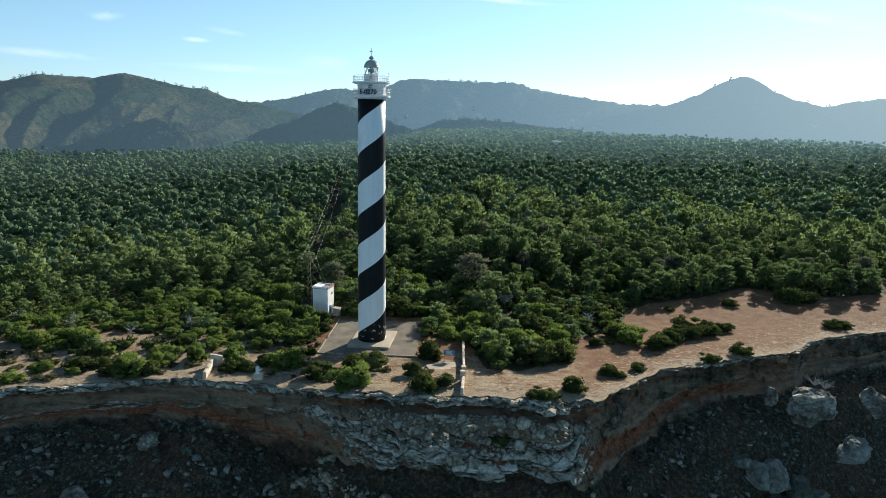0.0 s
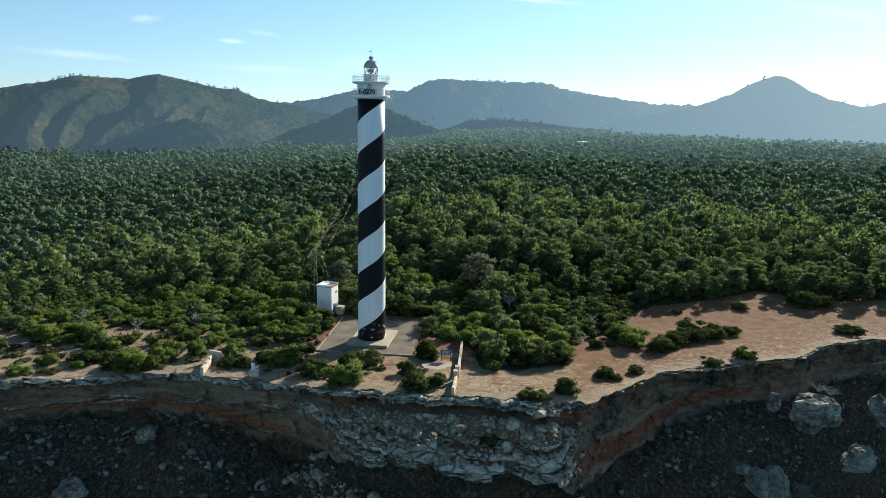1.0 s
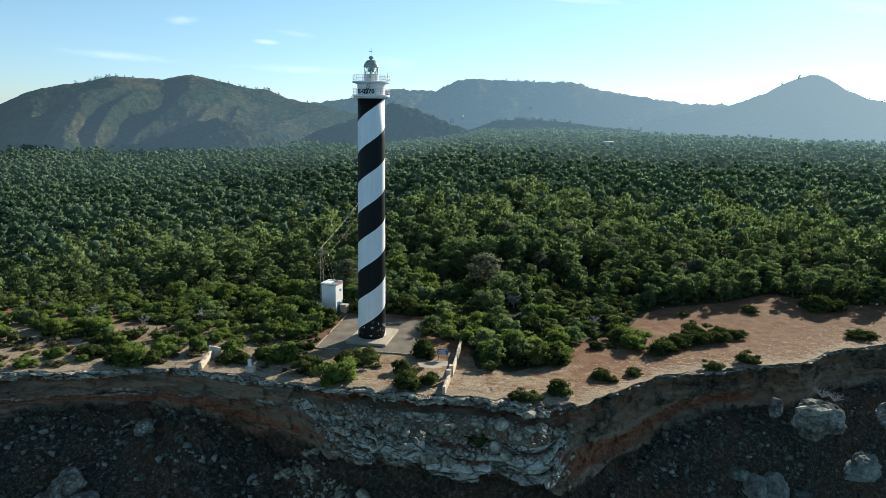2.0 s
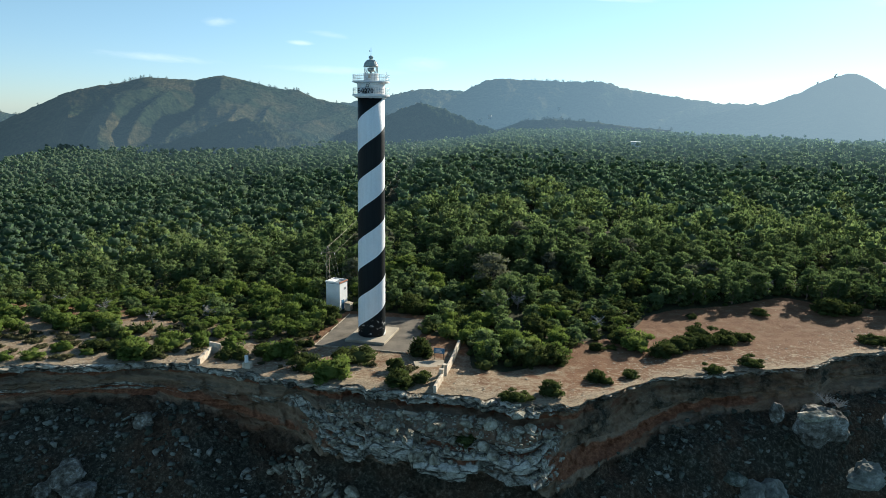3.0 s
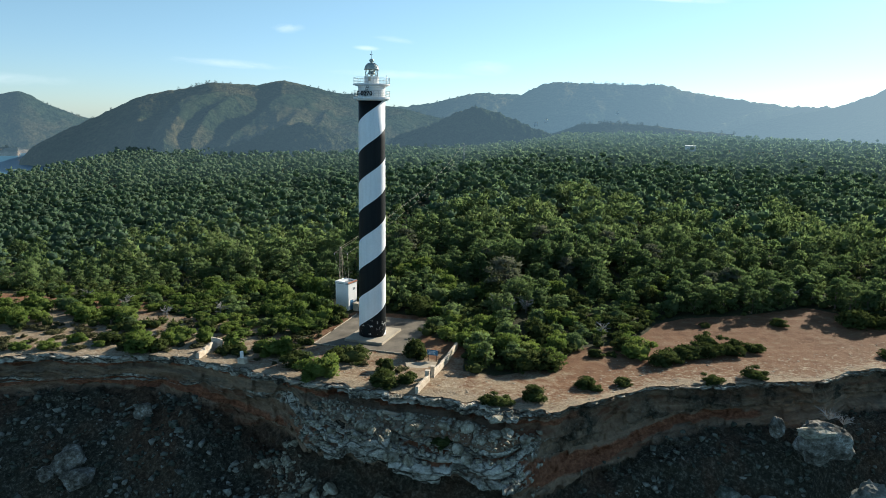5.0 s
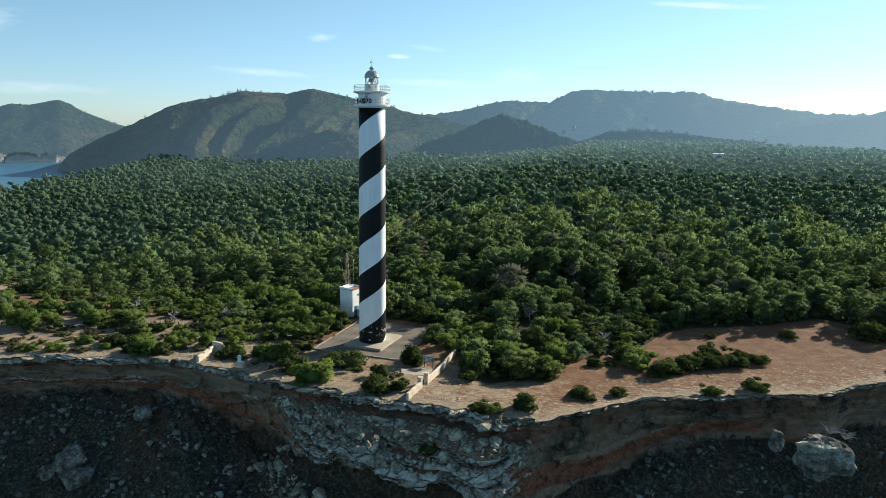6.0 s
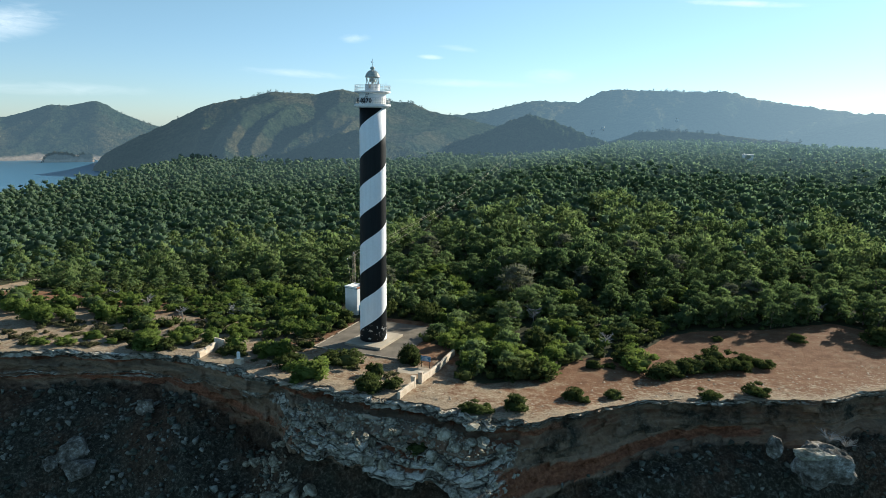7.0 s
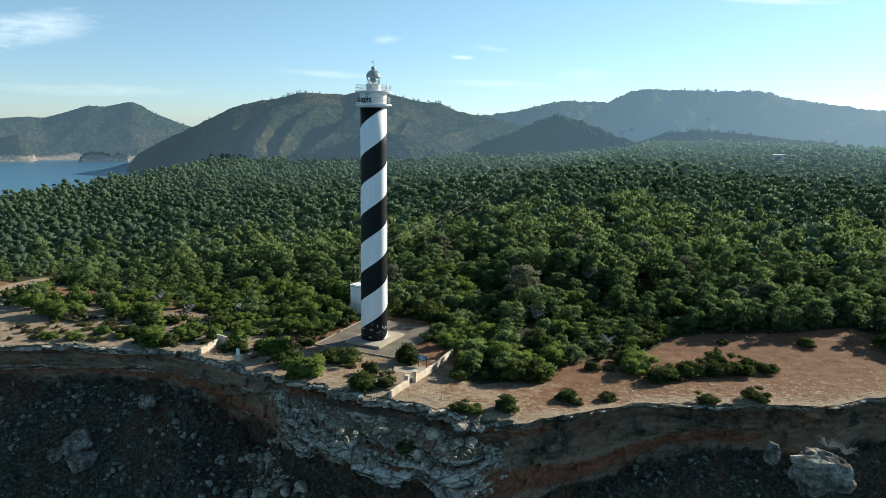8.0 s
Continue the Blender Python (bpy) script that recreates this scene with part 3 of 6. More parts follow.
RIGHT = np.array([(0, 0), (.2, -.2), (.3, -.6), (-.6, -.9), (-.5, -2.2), (0, -3.0), (.3, -4.0), (-.2, -4.7), (.6, -5.4), (2.6, -6.0), (8.5, -8.2), (13, -12.0), (24, -22), (40, -30), (60, -36)])


def build_cliff():
    x = RIM_PX
    wm = smooth_step(x, -22, -8) * (1 - smooth_step(x, 16.5, 26))
    wr = smooth_step(x, 16.5, 26)
    wl = 1 - wm - wr
    u = np.linspace(0, 1, 15)
    low = 0.4 * u[9] + 0.6 * u[10]
    dens = np.concatenate([np.linspace(0, u[3], 20), np.linspace(u[3], u[7], 28)[1:], np.linspace(u[7], low, 46)[1:], np.linspace(low, u[10], 5)[1:], np.linspace(u[10], 1, 30)[1:]])
    prof = np.zeros((len(dens), len(x), 2))
    for w, p in ((wl, LEFT), (wm, MIDDLE), (wr, RIGHT)):
        k = np.stack([np.interp(dens, u, p[:, 0]), np.interp(dens, u, p[:, 1])], 1)
        prof += w[None, :, None] * k[:, None, :]
    tall = 1 + 0.55 * smooth_step(x, -40, -22) * (1 - wm) * (1 - wr) + 0.6 * wr * (1 - smooth_step(x, 27, 48))
    prof[..., 1] *= 1 + (tall[None, :] - 1) * smooth_step(dens, u[4], u[8])[:, None] * (1 - smooth_step(dens, u[10], u[12]))[:, None]
    # how far down each row is decides how loose or hard its stuff is
    n_r, n_c = len(dens), len(x)
    D, Z = prof[..., 0].copy(), RIM_Z[None, :] + prof[..., 1]
    fade = np.minimum(1, np.arange(n_r) / 3.0)
    hard, solid = np.zeros_like(D), np.zeros_like(D)
    depth = -prof[..., 1]
    for i in range(n_r):
        face = ease(u[10] + 0.02 - dens[i], 0, 0.06)
        for j in range(n_c):
            if fade[i] == 0:
                continue
            px, z = RIM_PX[j], Z[i, j]
            wx, wz = px + 1.1 * noise.noise((px * 0.5, z * 0.7, 1.0)), z + 0.5 * noise.noise((px * 0.45, z * 0.5, 6.0))
            big = noise.fractal((px * 0.10, z * 0.4, 4.0), 0.8, 2.1, 6)
            bed = noise.noise((px * 0.02, 9.0, wz * 0.95)) + 0.5 * noise.noise((px * 0.05, 3.0, wz * 2.6))
            blk = noise.cell((wx * (0.45 - 0.2 * wm[j]), wz * 1.05, 2.0)) - 0.5
            blk2 = noise.cell((wx * 1.3, wz * 2.1, 7.0)) - 0.5
            # hard beds stand proud of the marl, each with a rounded nose and its own overhang
            d = depth[i, j] + 0.35 * noise.noise((px * 0.13, 2.0, 8.0)) + 0.15 * noise.noise((px * 0.6, 4.0, 8.0))
            lip_bed = 1 - ease(d, 1.15, 1.45)
            firm = wl[j] * max(lip_bed, 0.62 * ease(d, 3.7, 3.9) * (1 - ease(d, 5.0, 5.3)))
            firm += wm[j] * max(lip_bed, ease(d, 3.3, 3.8) * (1 - ease(d, 7.9, 8.4)))
            firm += wr[j] * max(0.7 * lip_bed, 0.42 * ease(d, 1.0, 1.3) * (1 - ease(d, 3.6, 4.2)))
            ph = d / (0.8 + 0.35 * wm[j] - 0.5 * lip_bed) + 0.6 * noise.noise((px * 0.07, 1.0, 3.0)) + 0.12 * noise.noise((px * 0.4, 1.0, 5.0))
            lay, fr = math.floor(ph), ph - math.floor(ph)
            nose = max(0.0, 1 - abs(2 * fr - 1) ** 4.5)
            jut = noise.cell((px * 0.11 + 0.5 * noise.noise((px * 0.3, lay, 0.0)), lay + 0.5, 3.5)) - 0.45 + 0.28 * (noise.cell((px * 0.30 + 7.3 * lay, lay + 0.5, 9.5)) - 0.5)
            shelf = firm * ((0.95 + 0.85 * wm[j]) * nose - 0.55 - 0.4 * wm[j] + (1.25 * wm[j] + 0.35) * jut * (1 - 0.6 * lip_bed))
            solid[i, j] = firm * (0.35 + 0.65 * nose)
            hole = max(0.0, noise.noise((px * 0.11, 5.0, z * 0.24)) - 0.22)
            rough = 0.6 + 0.5 * wm[j] * (px < 21) + 0.4 * math.exp(-((px + 16.0) / 9.0) ** 2) + 0.4 * wr[j]
            cave = 2.6 * math.exp(-((px + 18.0) / 2.8) ** 2 - ((z + 2.6) / 1.5) ** 2) + 3.0 * math.exp(-((px + 22.0) / 7.0) ** 2 - ((z + 8.6) / 1.6) ** 2)
            D[i, j] += fade[i] * (1.0 * big + face * (shelf + (1 - 0.6 * firm) * 0.75 * bed + rough * (1 - 0.8 * firm * wm[j]) * (0.75 * blk + 0.35 * blk2) - 4.2 * hole * (1 - 0.8 * wm[j]) * (dens[i] > u[3]) - cave))
            if dens[i] > u[9]:
                Z[i, j] += 0.8 * noise.fractal((px * 0.22, D[i, j] * 0.25, 1.0), 0.8, 2.0, 5)
            hard[i, j] = bed
    lipness = (1 - smooth_step(dens, u[2], u[5]))[:, None]
    R = SMOOTH_R[None, :] + 0.95 * ragged[None, :] * lipness - D
    X, Y = FAN[0] + R * np.sin(AZ)[None, :], FAN[1] + R * np.cos(AZ)[None, :]
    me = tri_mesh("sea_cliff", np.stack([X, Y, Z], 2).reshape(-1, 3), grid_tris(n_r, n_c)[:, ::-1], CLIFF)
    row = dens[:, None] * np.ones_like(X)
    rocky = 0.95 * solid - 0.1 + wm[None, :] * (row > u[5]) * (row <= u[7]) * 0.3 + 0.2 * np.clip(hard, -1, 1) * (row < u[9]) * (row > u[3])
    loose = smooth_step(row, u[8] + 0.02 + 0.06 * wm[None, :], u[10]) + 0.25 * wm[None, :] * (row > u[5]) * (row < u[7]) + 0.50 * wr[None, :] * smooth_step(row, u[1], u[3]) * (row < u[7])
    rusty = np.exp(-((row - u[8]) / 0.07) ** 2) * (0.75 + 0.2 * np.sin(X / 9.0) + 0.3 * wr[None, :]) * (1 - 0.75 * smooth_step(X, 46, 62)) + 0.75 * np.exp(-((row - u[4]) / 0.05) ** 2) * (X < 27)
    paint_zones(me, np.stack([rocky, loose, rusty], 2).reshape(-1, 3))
    return tagged(new("sea_cliff", me), "undercut limestone sea cliff with red marl beds and scree", "cliff", kind="structure"), wm


build_ground()
cliff, cliff_wm = build_cliff()

# ---- the sea ----
bm = bmesh.new()
bmesh.ops.create_grid(bm, x_segments=8, y_segments=8, size=4500)
sea = tagged(new("water", bm_mesh("water", bm, WATER)), "calm blue sea beyond the wooded headland", "sea", kind="structure")
sea.location = (0, 0, -29)


# ---- distant hills ----
def ridge(name, label, dist, az, high, material, deep=420.0, back=500.0, base=-35.0, spurs=1.0, seed=0.0, bare=0.8, veer=0.0, ribs=()):
    """A range of hills: its crest's height by direction, falling away before and behind with spurs and gullies."""
    cols = np.linspace(az[0], az[-1], 300)
    crest = np.interp(cols, az, high)
    for _ in range(3):
        crest[1:-1] = 0.25 * crest[:-2] + 0.5 * crest[1:-1] + 0.25 * crest[2:]
    rows = np.concatenate([np.linspace(-1, 0, 40), np.linspace(0.05, 1, 8)])
    verts = []
    for s in rows:
        for a, h in zip(cols, crest):
            t = abs(s)
            fall = (1 - t) ** (1.25 if s < 0 else 1.6)
            sx = math.radians(a) * dist
            r1 = 1 - 2.2 * abs(noise.noise((sx * 0.0075 - 1.5 * s, seed, s * 0.4)))
            r2 = 1 - 2.2 * abs(noise.noise((sx * 0.021 - 2.4 * s, seed + 5, s * 0.8)))
            end = 1 - ease(a, az[0], az[0] + 12)
            gully = 0.62 * r1 + 0.13 * r2 - 0.40 + 0.10 * noise.fractal((sx * 0.03, seed, s * 6.0), 0.8, 2.1, 4)
            z = base + (h - base) * fall + spurs * 40 * gully * math.sin(math.pi * min(1.0, t * 1.12)) * (t < 0.9) * (1 - 0.92 * end * veer)
            for a0, a1, amp, steep, gentle, t0, t1 in ribs:
                if s < 0:
                    da = a + 0.35 * noise.noise((seed, t * 9.0, a0)) - (a0 + (a1 - a0) * ((t - t0) / (t1 - t0)) ** 0.85 if t > t0 else a0)
                    w = max(0.0, 1 - abs(da) / (gentle if da > 0 else steep))
                    z += amp * w ** 1.25 * ease(t, t0 - 0.04, t0 + 0.14) * (1 - ease(t, t1 - 0.1, t1 + 0.12))
            z += (1.6 * noise.noise((sx * 0.09, seed, s * 40)) + 1.1 * noise.noise((sx * 0.25, seed, s * 90))) * bare
            r = dist + s * (deep * (1 - 0.45 * end) if s < 0 else back)
            a = a + 9.0 * end * t * (s < 0) * veer
            verts.append((20 + r * math.sin(math.radians(a)), r * math.cos(math.radians(a)), z))
    CREST.append(np.array(verts).reshape(len(rows), len(cols), 3)[39])
    me = tri_mesh(name, np.array(verts), grid_tris(len(rows), len(cols)), material)
    me.shade_smooth()
    return tagged(new(name, me), label, "hills", kind="structure")


# emission colour and strengths of the haze painted on each range
HAZE_GLOW = (0.34, 0.575, 0.75)
HILL = hill_material("wooded_hill", HAZE_GLOW, (0.058, 0.20))
KNOLL = hill_material("wooded_knoll", HAZE_GLOW, (0.055, 0.165), open_ground=0.4)
HAZY_HILL = hill_material("hazy_wooded_hill", HAZE_GLOW, (0.05, 0.36))
FAR_HILL = hill_material("far_headland", HAZE_GLOW, (0.11, 0.18), True)
SHORE_ROCK = hill_material("shore_rock", HAZE_GLOW, (0.10, 0.16), True)
CREST = []
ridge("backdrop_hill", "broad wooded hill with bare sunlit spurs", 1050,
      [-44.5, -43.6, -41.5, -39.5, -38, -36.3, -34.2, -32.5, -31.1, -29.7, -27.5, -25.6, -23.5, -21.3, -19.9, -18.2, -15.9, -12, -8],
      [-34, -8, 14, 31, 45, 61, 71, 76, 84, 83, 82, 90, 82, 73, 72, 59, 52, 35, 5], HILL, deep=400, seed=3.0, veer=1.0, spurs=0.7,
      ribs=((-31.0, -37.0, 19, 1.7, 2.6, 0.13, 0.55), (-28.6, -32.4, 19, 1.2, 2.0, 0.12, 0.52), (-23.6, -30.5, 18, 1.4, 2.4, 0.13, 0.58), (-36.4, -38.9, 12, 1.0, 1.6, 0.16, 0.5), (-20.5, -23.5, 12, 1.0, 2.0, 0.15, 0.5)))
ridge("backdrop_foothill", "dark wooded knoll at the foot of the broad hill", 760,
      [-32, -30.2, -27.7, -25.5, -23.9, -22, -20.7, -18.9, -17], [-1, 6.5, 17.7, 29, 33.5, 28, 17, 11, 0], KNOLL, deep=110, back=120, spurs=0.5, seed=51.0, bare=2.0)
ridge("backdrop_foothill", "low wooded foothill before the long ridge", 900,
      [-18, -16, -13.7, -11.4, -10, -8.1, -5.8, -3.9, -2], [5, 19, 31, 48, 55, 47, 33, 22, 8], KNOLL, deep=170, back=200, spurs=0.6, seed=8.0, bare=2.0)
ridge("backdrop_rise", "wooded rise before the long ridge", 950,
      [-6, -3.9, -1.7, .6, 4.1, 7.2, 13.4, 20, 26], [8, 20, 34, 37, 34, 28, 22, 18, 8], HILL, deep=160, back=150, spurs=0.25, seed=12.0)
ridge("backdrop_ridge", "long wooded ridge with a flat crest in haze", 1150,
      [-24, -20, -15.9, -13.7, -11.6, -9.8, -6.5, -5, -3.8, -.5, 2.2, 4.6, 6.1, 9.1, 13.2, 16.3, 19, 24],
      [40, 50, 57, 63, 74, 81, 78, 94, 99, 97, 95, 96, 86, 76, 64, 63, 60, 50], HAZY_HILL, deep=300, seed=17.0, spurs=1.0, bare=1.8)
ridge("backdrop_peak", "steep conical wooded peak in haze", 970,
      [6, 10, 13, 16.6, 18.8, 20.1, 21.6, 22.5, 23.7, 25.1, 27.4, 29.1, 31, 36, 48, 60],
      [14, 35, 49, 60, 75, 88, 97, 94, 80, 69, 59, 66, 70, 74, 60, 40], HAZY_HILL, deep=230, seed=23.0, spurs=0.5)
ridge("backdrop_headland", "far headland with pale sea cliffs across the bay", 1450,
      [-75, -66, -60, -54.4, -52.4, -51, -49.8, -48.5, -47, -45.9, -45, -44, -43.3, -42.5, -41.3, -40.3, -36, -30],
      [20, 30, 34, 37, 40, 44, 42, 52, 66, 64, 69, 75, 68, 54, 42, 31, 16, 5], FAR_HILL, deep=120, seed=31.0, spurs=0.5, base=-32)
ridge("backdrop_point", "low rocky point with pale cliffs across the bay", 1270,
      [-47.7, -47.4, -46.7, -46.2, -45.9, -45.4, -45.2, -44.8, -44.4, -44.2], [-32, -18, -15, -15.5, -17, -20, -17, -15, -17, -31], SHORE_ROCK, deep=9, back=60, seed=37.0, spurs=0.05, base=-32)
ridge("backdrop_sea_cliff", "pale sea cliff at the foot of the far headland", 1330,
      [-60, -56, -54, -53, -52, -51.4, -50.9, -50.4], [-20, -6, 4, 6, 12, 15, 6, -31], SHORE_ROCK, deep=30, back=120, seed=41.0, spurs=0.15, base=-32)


# ---- the lighthouse ----
def build_lighthouse():
    tower = thing("lighthouse", pose(TOWER_X, TOWER_Y, DECK), "tall round lighthouse painted with black and white spiral bands", "lighthouse")
    part("shaft", lathe([(2.50, 0), (2.49, 0.3), (2.47, 6), (2.45, 12), (2.42, 20), (2.39, 28), (2.36, 36), (2.34, 42.55)], 72), SPIRAL, tower, "black and white spirally painted shaft", True)
    part("drum", lathe([(2.36, 43.2), (2.36, 44.75), (2.42, 44.85), (2.42, 45.0)], 56), WHITEWASH, tower, "white service room under the lantern", False)
    for name, z0, z1, r in (("lower_gallery", 42.55, 43.2, 3.22), ("upper_gallery", 45.0, 45.42, 3.22)):
        g = part(name, lathe([(2.38, z0), (r - 0.42, z0 + 0.08), (r - 0.30, z0 + (z1 - z0) * 0.45), (r, z0 + (z1 - z0) * 0.5), (r, z1 - 0.03), (r - 0.04, z1)], 56), WHITEWASH, tower, "white concrete gallery", False)
        for zz in (0.28, 0.54, 0.80, 1.05):
            part("rail", ring_tube(bmesh.new(), r - 0.09, z1 + zz, 0.018), STEEL, g, "grey steel rail")
        for i in range(44):
            a = math.tau * i / 44
            part("post", rod(bmesh.new(), ((r - 0.09) * math.cos(a), (r - 0.09) * math.sin(a), z1 - 0.02), ((r - 0.09) * math.cos(a), (r - 0.09) * math.sin(a), z1 + 1.06), 0.015, 4), STEEL, g)
    # lantern
    part("lantern_base", lathe([(1.28, 45.42), (1.28, 46.55), (1.34, 46.58), (1.34, 46.68), (1.2, 46.7)], 40), WHITEWASH, tower, "white lantern parapet")
    glass = part("lantern_glass", lathe([(1.10, 46.7), (1.10, 47.82)], 24), GLASS, tower, "clear lantern glazing")
    glass.visible_shadow = False
    for i in range(10):
        a, b = math.tau * i / 10, math.tau * (i + 0.5) / 10
        c = math.tau * (i + 1) / 10
        for p, q in ((a, b), (c, b)):
            part("glazing_bar", rod(bmesh.new(), (1.13 * math.cos(p), 1.13 * math.sin(p), 46.68), (1.13 * math.cos(q), 1.13 * math.sin(q), 47.84), 0.035, 5), STEEL, tower)
    lamp = part("lamp", lathe([(0.2, 46.7), (0.22, 47.0), (0.5, 47.05), (0.56, 47.3), (0.5, 47.6), (0.2, 47.7)], 20), LENS, tower, "lens and lamp inside the lantern")
    dome = part("dome", lathe([(1.26, 47.80), (1.30, 47.86), (1.30, 47.98), (1.22, 48.05), (1.16, 48.28), (1.02, 48.55), (0.80, 48.80), (0.50, 48.98), (0.24, 49.08), (0.2, 49.2)], 40), LEAD, tower, "grey metal lantern dome", True)
    for i in range(16):
        a = math.tau * i / 16
        rib = bmesh.new()
        prof = [(1.235, 48.05), (1.175, 48.28), (1.035, 48.55), (0.815, 48.81), (0.515, 48.99)]
        for (r0, z0), (r1, z1) in zip(prof, prof[1:]):
            rod(rib, (r0 * math.cos(a), r0 * math.sin(a), z0), (r1 * math.cos(a), r1 * math.sin(a), z1), 0.025, 4)
        part("rib", rib, LEAD, dome)
    part("vent_ball", lathe([(0.2, 49.15), (0.36, 49.22), (0.42, 49.38), (0.36, 49.56), (0.22, 49.66), (0.08, 49.72)], 20), LEAD, tower, "grey ball ventilator", True)
    part("lightning_rod", rod(bmesh.new(), (0, 0, 49.7), (0, 0, 51.0), 0.035, 5), STEEL, tower)
    vane = block(bmesh.new(), (0.42, 0.03, 0.05), (0.02, 0, 50.42), 0)
    block(vane, (0.14, 0.03, 0.2), (-0.22, 0, 50.35), 0)
    part("weather_vane", vane, BLACK, tower)
    for a, h in ((-0.3, 1.5), (2.2, 1.2)):
        part("antenna", rod(bmesh.new(), (3.1 * math.cos(a), 3.1 * math.sin(a), 45.4), (3.1 * math.cos(a), 3.1 * math.sin(a), 45.42 + h), 0.03, 5), STEEL, tower)
    hatch = block(bmesh.new(), (0.42, 0.06, 0.62), (0, 0, 0), 0.01)
    part("hatch", hatch, OLD_PLASTER, tower, "small pale hatch", at=pose(0.05, -1.29, 45.9))
    # ladder from the lower to the upper gallery, leaning along the drum
    lad = bmesh.new()
    for off in (-0.22, 0.22):
        rod(lad, (-0.55 + off, -2.62, 43.2), (0.35 + off, -2.52, 45.45), 0.035, 5)
    for i in range(8):
        t = (i + 0.5) / 8
        rod(lad, (-0.77 + 0.9 * t, -2.62 + 0.1 * t, 43.2 + 2.25 * t), (-0.33 + 0.9 * t, -2.62 + 0.1 * t, 43.2 + 2.25 * t), 0.03, 4)
    part("ladder", lad, BLACK, tower, "dark steel ladder")
    # the light's number, bent round the lower rail
    cu = bpy.data.curves.new("number", "FONT")
    cu.body, cu.align_x, cu.size, cu.extrude, cu.offset, cu.space_character = "E-0270", "CENTER", 0.98, 0.03, 0.035, 1.06
    tmp = new("number_text", cu)
    bpy.context.view_layer.update()
    me = bpy.data.meshes.new_from_object(tmp)
    bpy.data.objects.remove(tmp)
    face = math.radians(-90 + 6 - 11)
    for v in me.vertices:
        a, r = face + v.co.x / 3.26, 3.27 + v.co.z
        v.co = (r * math.cos(a), r * math.sin(a), 43.42 + v.co.y)
    me.materials.clear()
    me.materials.append(BLACK)
    part("number_letters", me, BLACK, tower, "black letters reading E-0270")
    # square concrete foot
    plinth = thing("plinth", pose(TOWER_X, TOWER_Y, 0.3, 0, 0, -5), "square pale concrete plinth under the lighthouse", "plinth")
    part("slab", block(bmesh.new(), (7.4, 9.4, 0.62), (0.15, 0.1, 0), 0.05), CONCRETE, plinth)
    part("footing", block(bmesh.new(), (7.8, 9.8, 0.12), (0.15, 0.1, 0), 0.02), CONCRETE, plinth)


def flat_slab(name, corners, thick, material, label, category, kind=""):
    """A thin paved sheet that follows the ground."""
    bm = bmesh.new()
    n = 14
    (a, b, c, d) = [np.array(p, float) for p in corners]
    top = []
    for j in range(n + 1):
        row = []
        for i in range(n + 1):
            p = (a * (1 - i / n) + b * i / n) * (1 - j / n) + (d * (1 - i / n) + c * i / n) * j / n
            row.append(bm.verts.new((p[0], p[1], float(land(p[0], p[1])) + thick)))
        top.append(row)
    for j in range(n):
        for i in range(n):
            bm.faces.new((top[j][i], top[j][i + 1], top[j + 1][i + 1], top[j + 1][i]))
    edge = [e for e in bm.edges if e.is_boundary]
    r = bmesh.ops.extrude_edge_only(bm, edges=edge)
    for v in r["geom"]:
        if isinstance(v, bmesh.types.BMVert):
            v.co.z -= thick + 0.25
    ob = new(name, bm_mesh(name, bm, material))
    return tagged(ob, label, category, kind=kind)


def build_terrace():
    corners = [(-21.3, 112.6), (-4.6, 111.6), (-3.2, 131.5), (-20.5, 132.5)]
    ter = flat_slab("terrace", corners, 0.10, GRAVEL, "grey gravel terrace round the lighthouse", "terrace", "structure")
    for (ax, ay), (bx, by) in ((corners[0], corners[1]), (corners[3], corners[0])):
        length = math.hypot(bx - ax, by - ay)
        n = int(length / 1.4)
        for i in range(n):
            if (i * 7 + int(ax)) % 9 == 0:
                continue
            t = (i + 0.5) / n
            x, y = ax + (bx - ax) * t, ay + (by - ay) * t
            part("kerb_stone", KERB, None, ter, at=pose(x, y, float(land(x, y)) - 0.04, 0, 0, math.degrees(math.atan2(by - ay, bx - ax))))


KERB = bm_mesh("kerb_stone", block(bmesh.new(), (1.32, 0.22, 0.24), (0, 0, 0), 0.02), CONCRETE)


def rock_hull(seed, flat=1.0, n=16):
    rnd = random.Random(seed)
    bm = bmesh.new()
    for _ in range(n):
        v = Vector((rnd.gauss(0, 1), rnd.gauss(0, 1), rnd.gauss(0, 1))).normalized() * rnd.uniform(0.8, 1.0)
        v = Vector((max(-0.78, min(0.78, v.x)), max(-0.78, min(0.78, v.y)), max(-0.7, min(0.7, v.z)) * flat))
        bm.verts.new(v)
    r = bmesh.ops.convex_hull(bm, input=bm.verts)
    loose = [v for v in bm.verts if not v.link_faces]
    bmesh.ops.delete(bm, geom=loose, context="VERTS")
    return bm


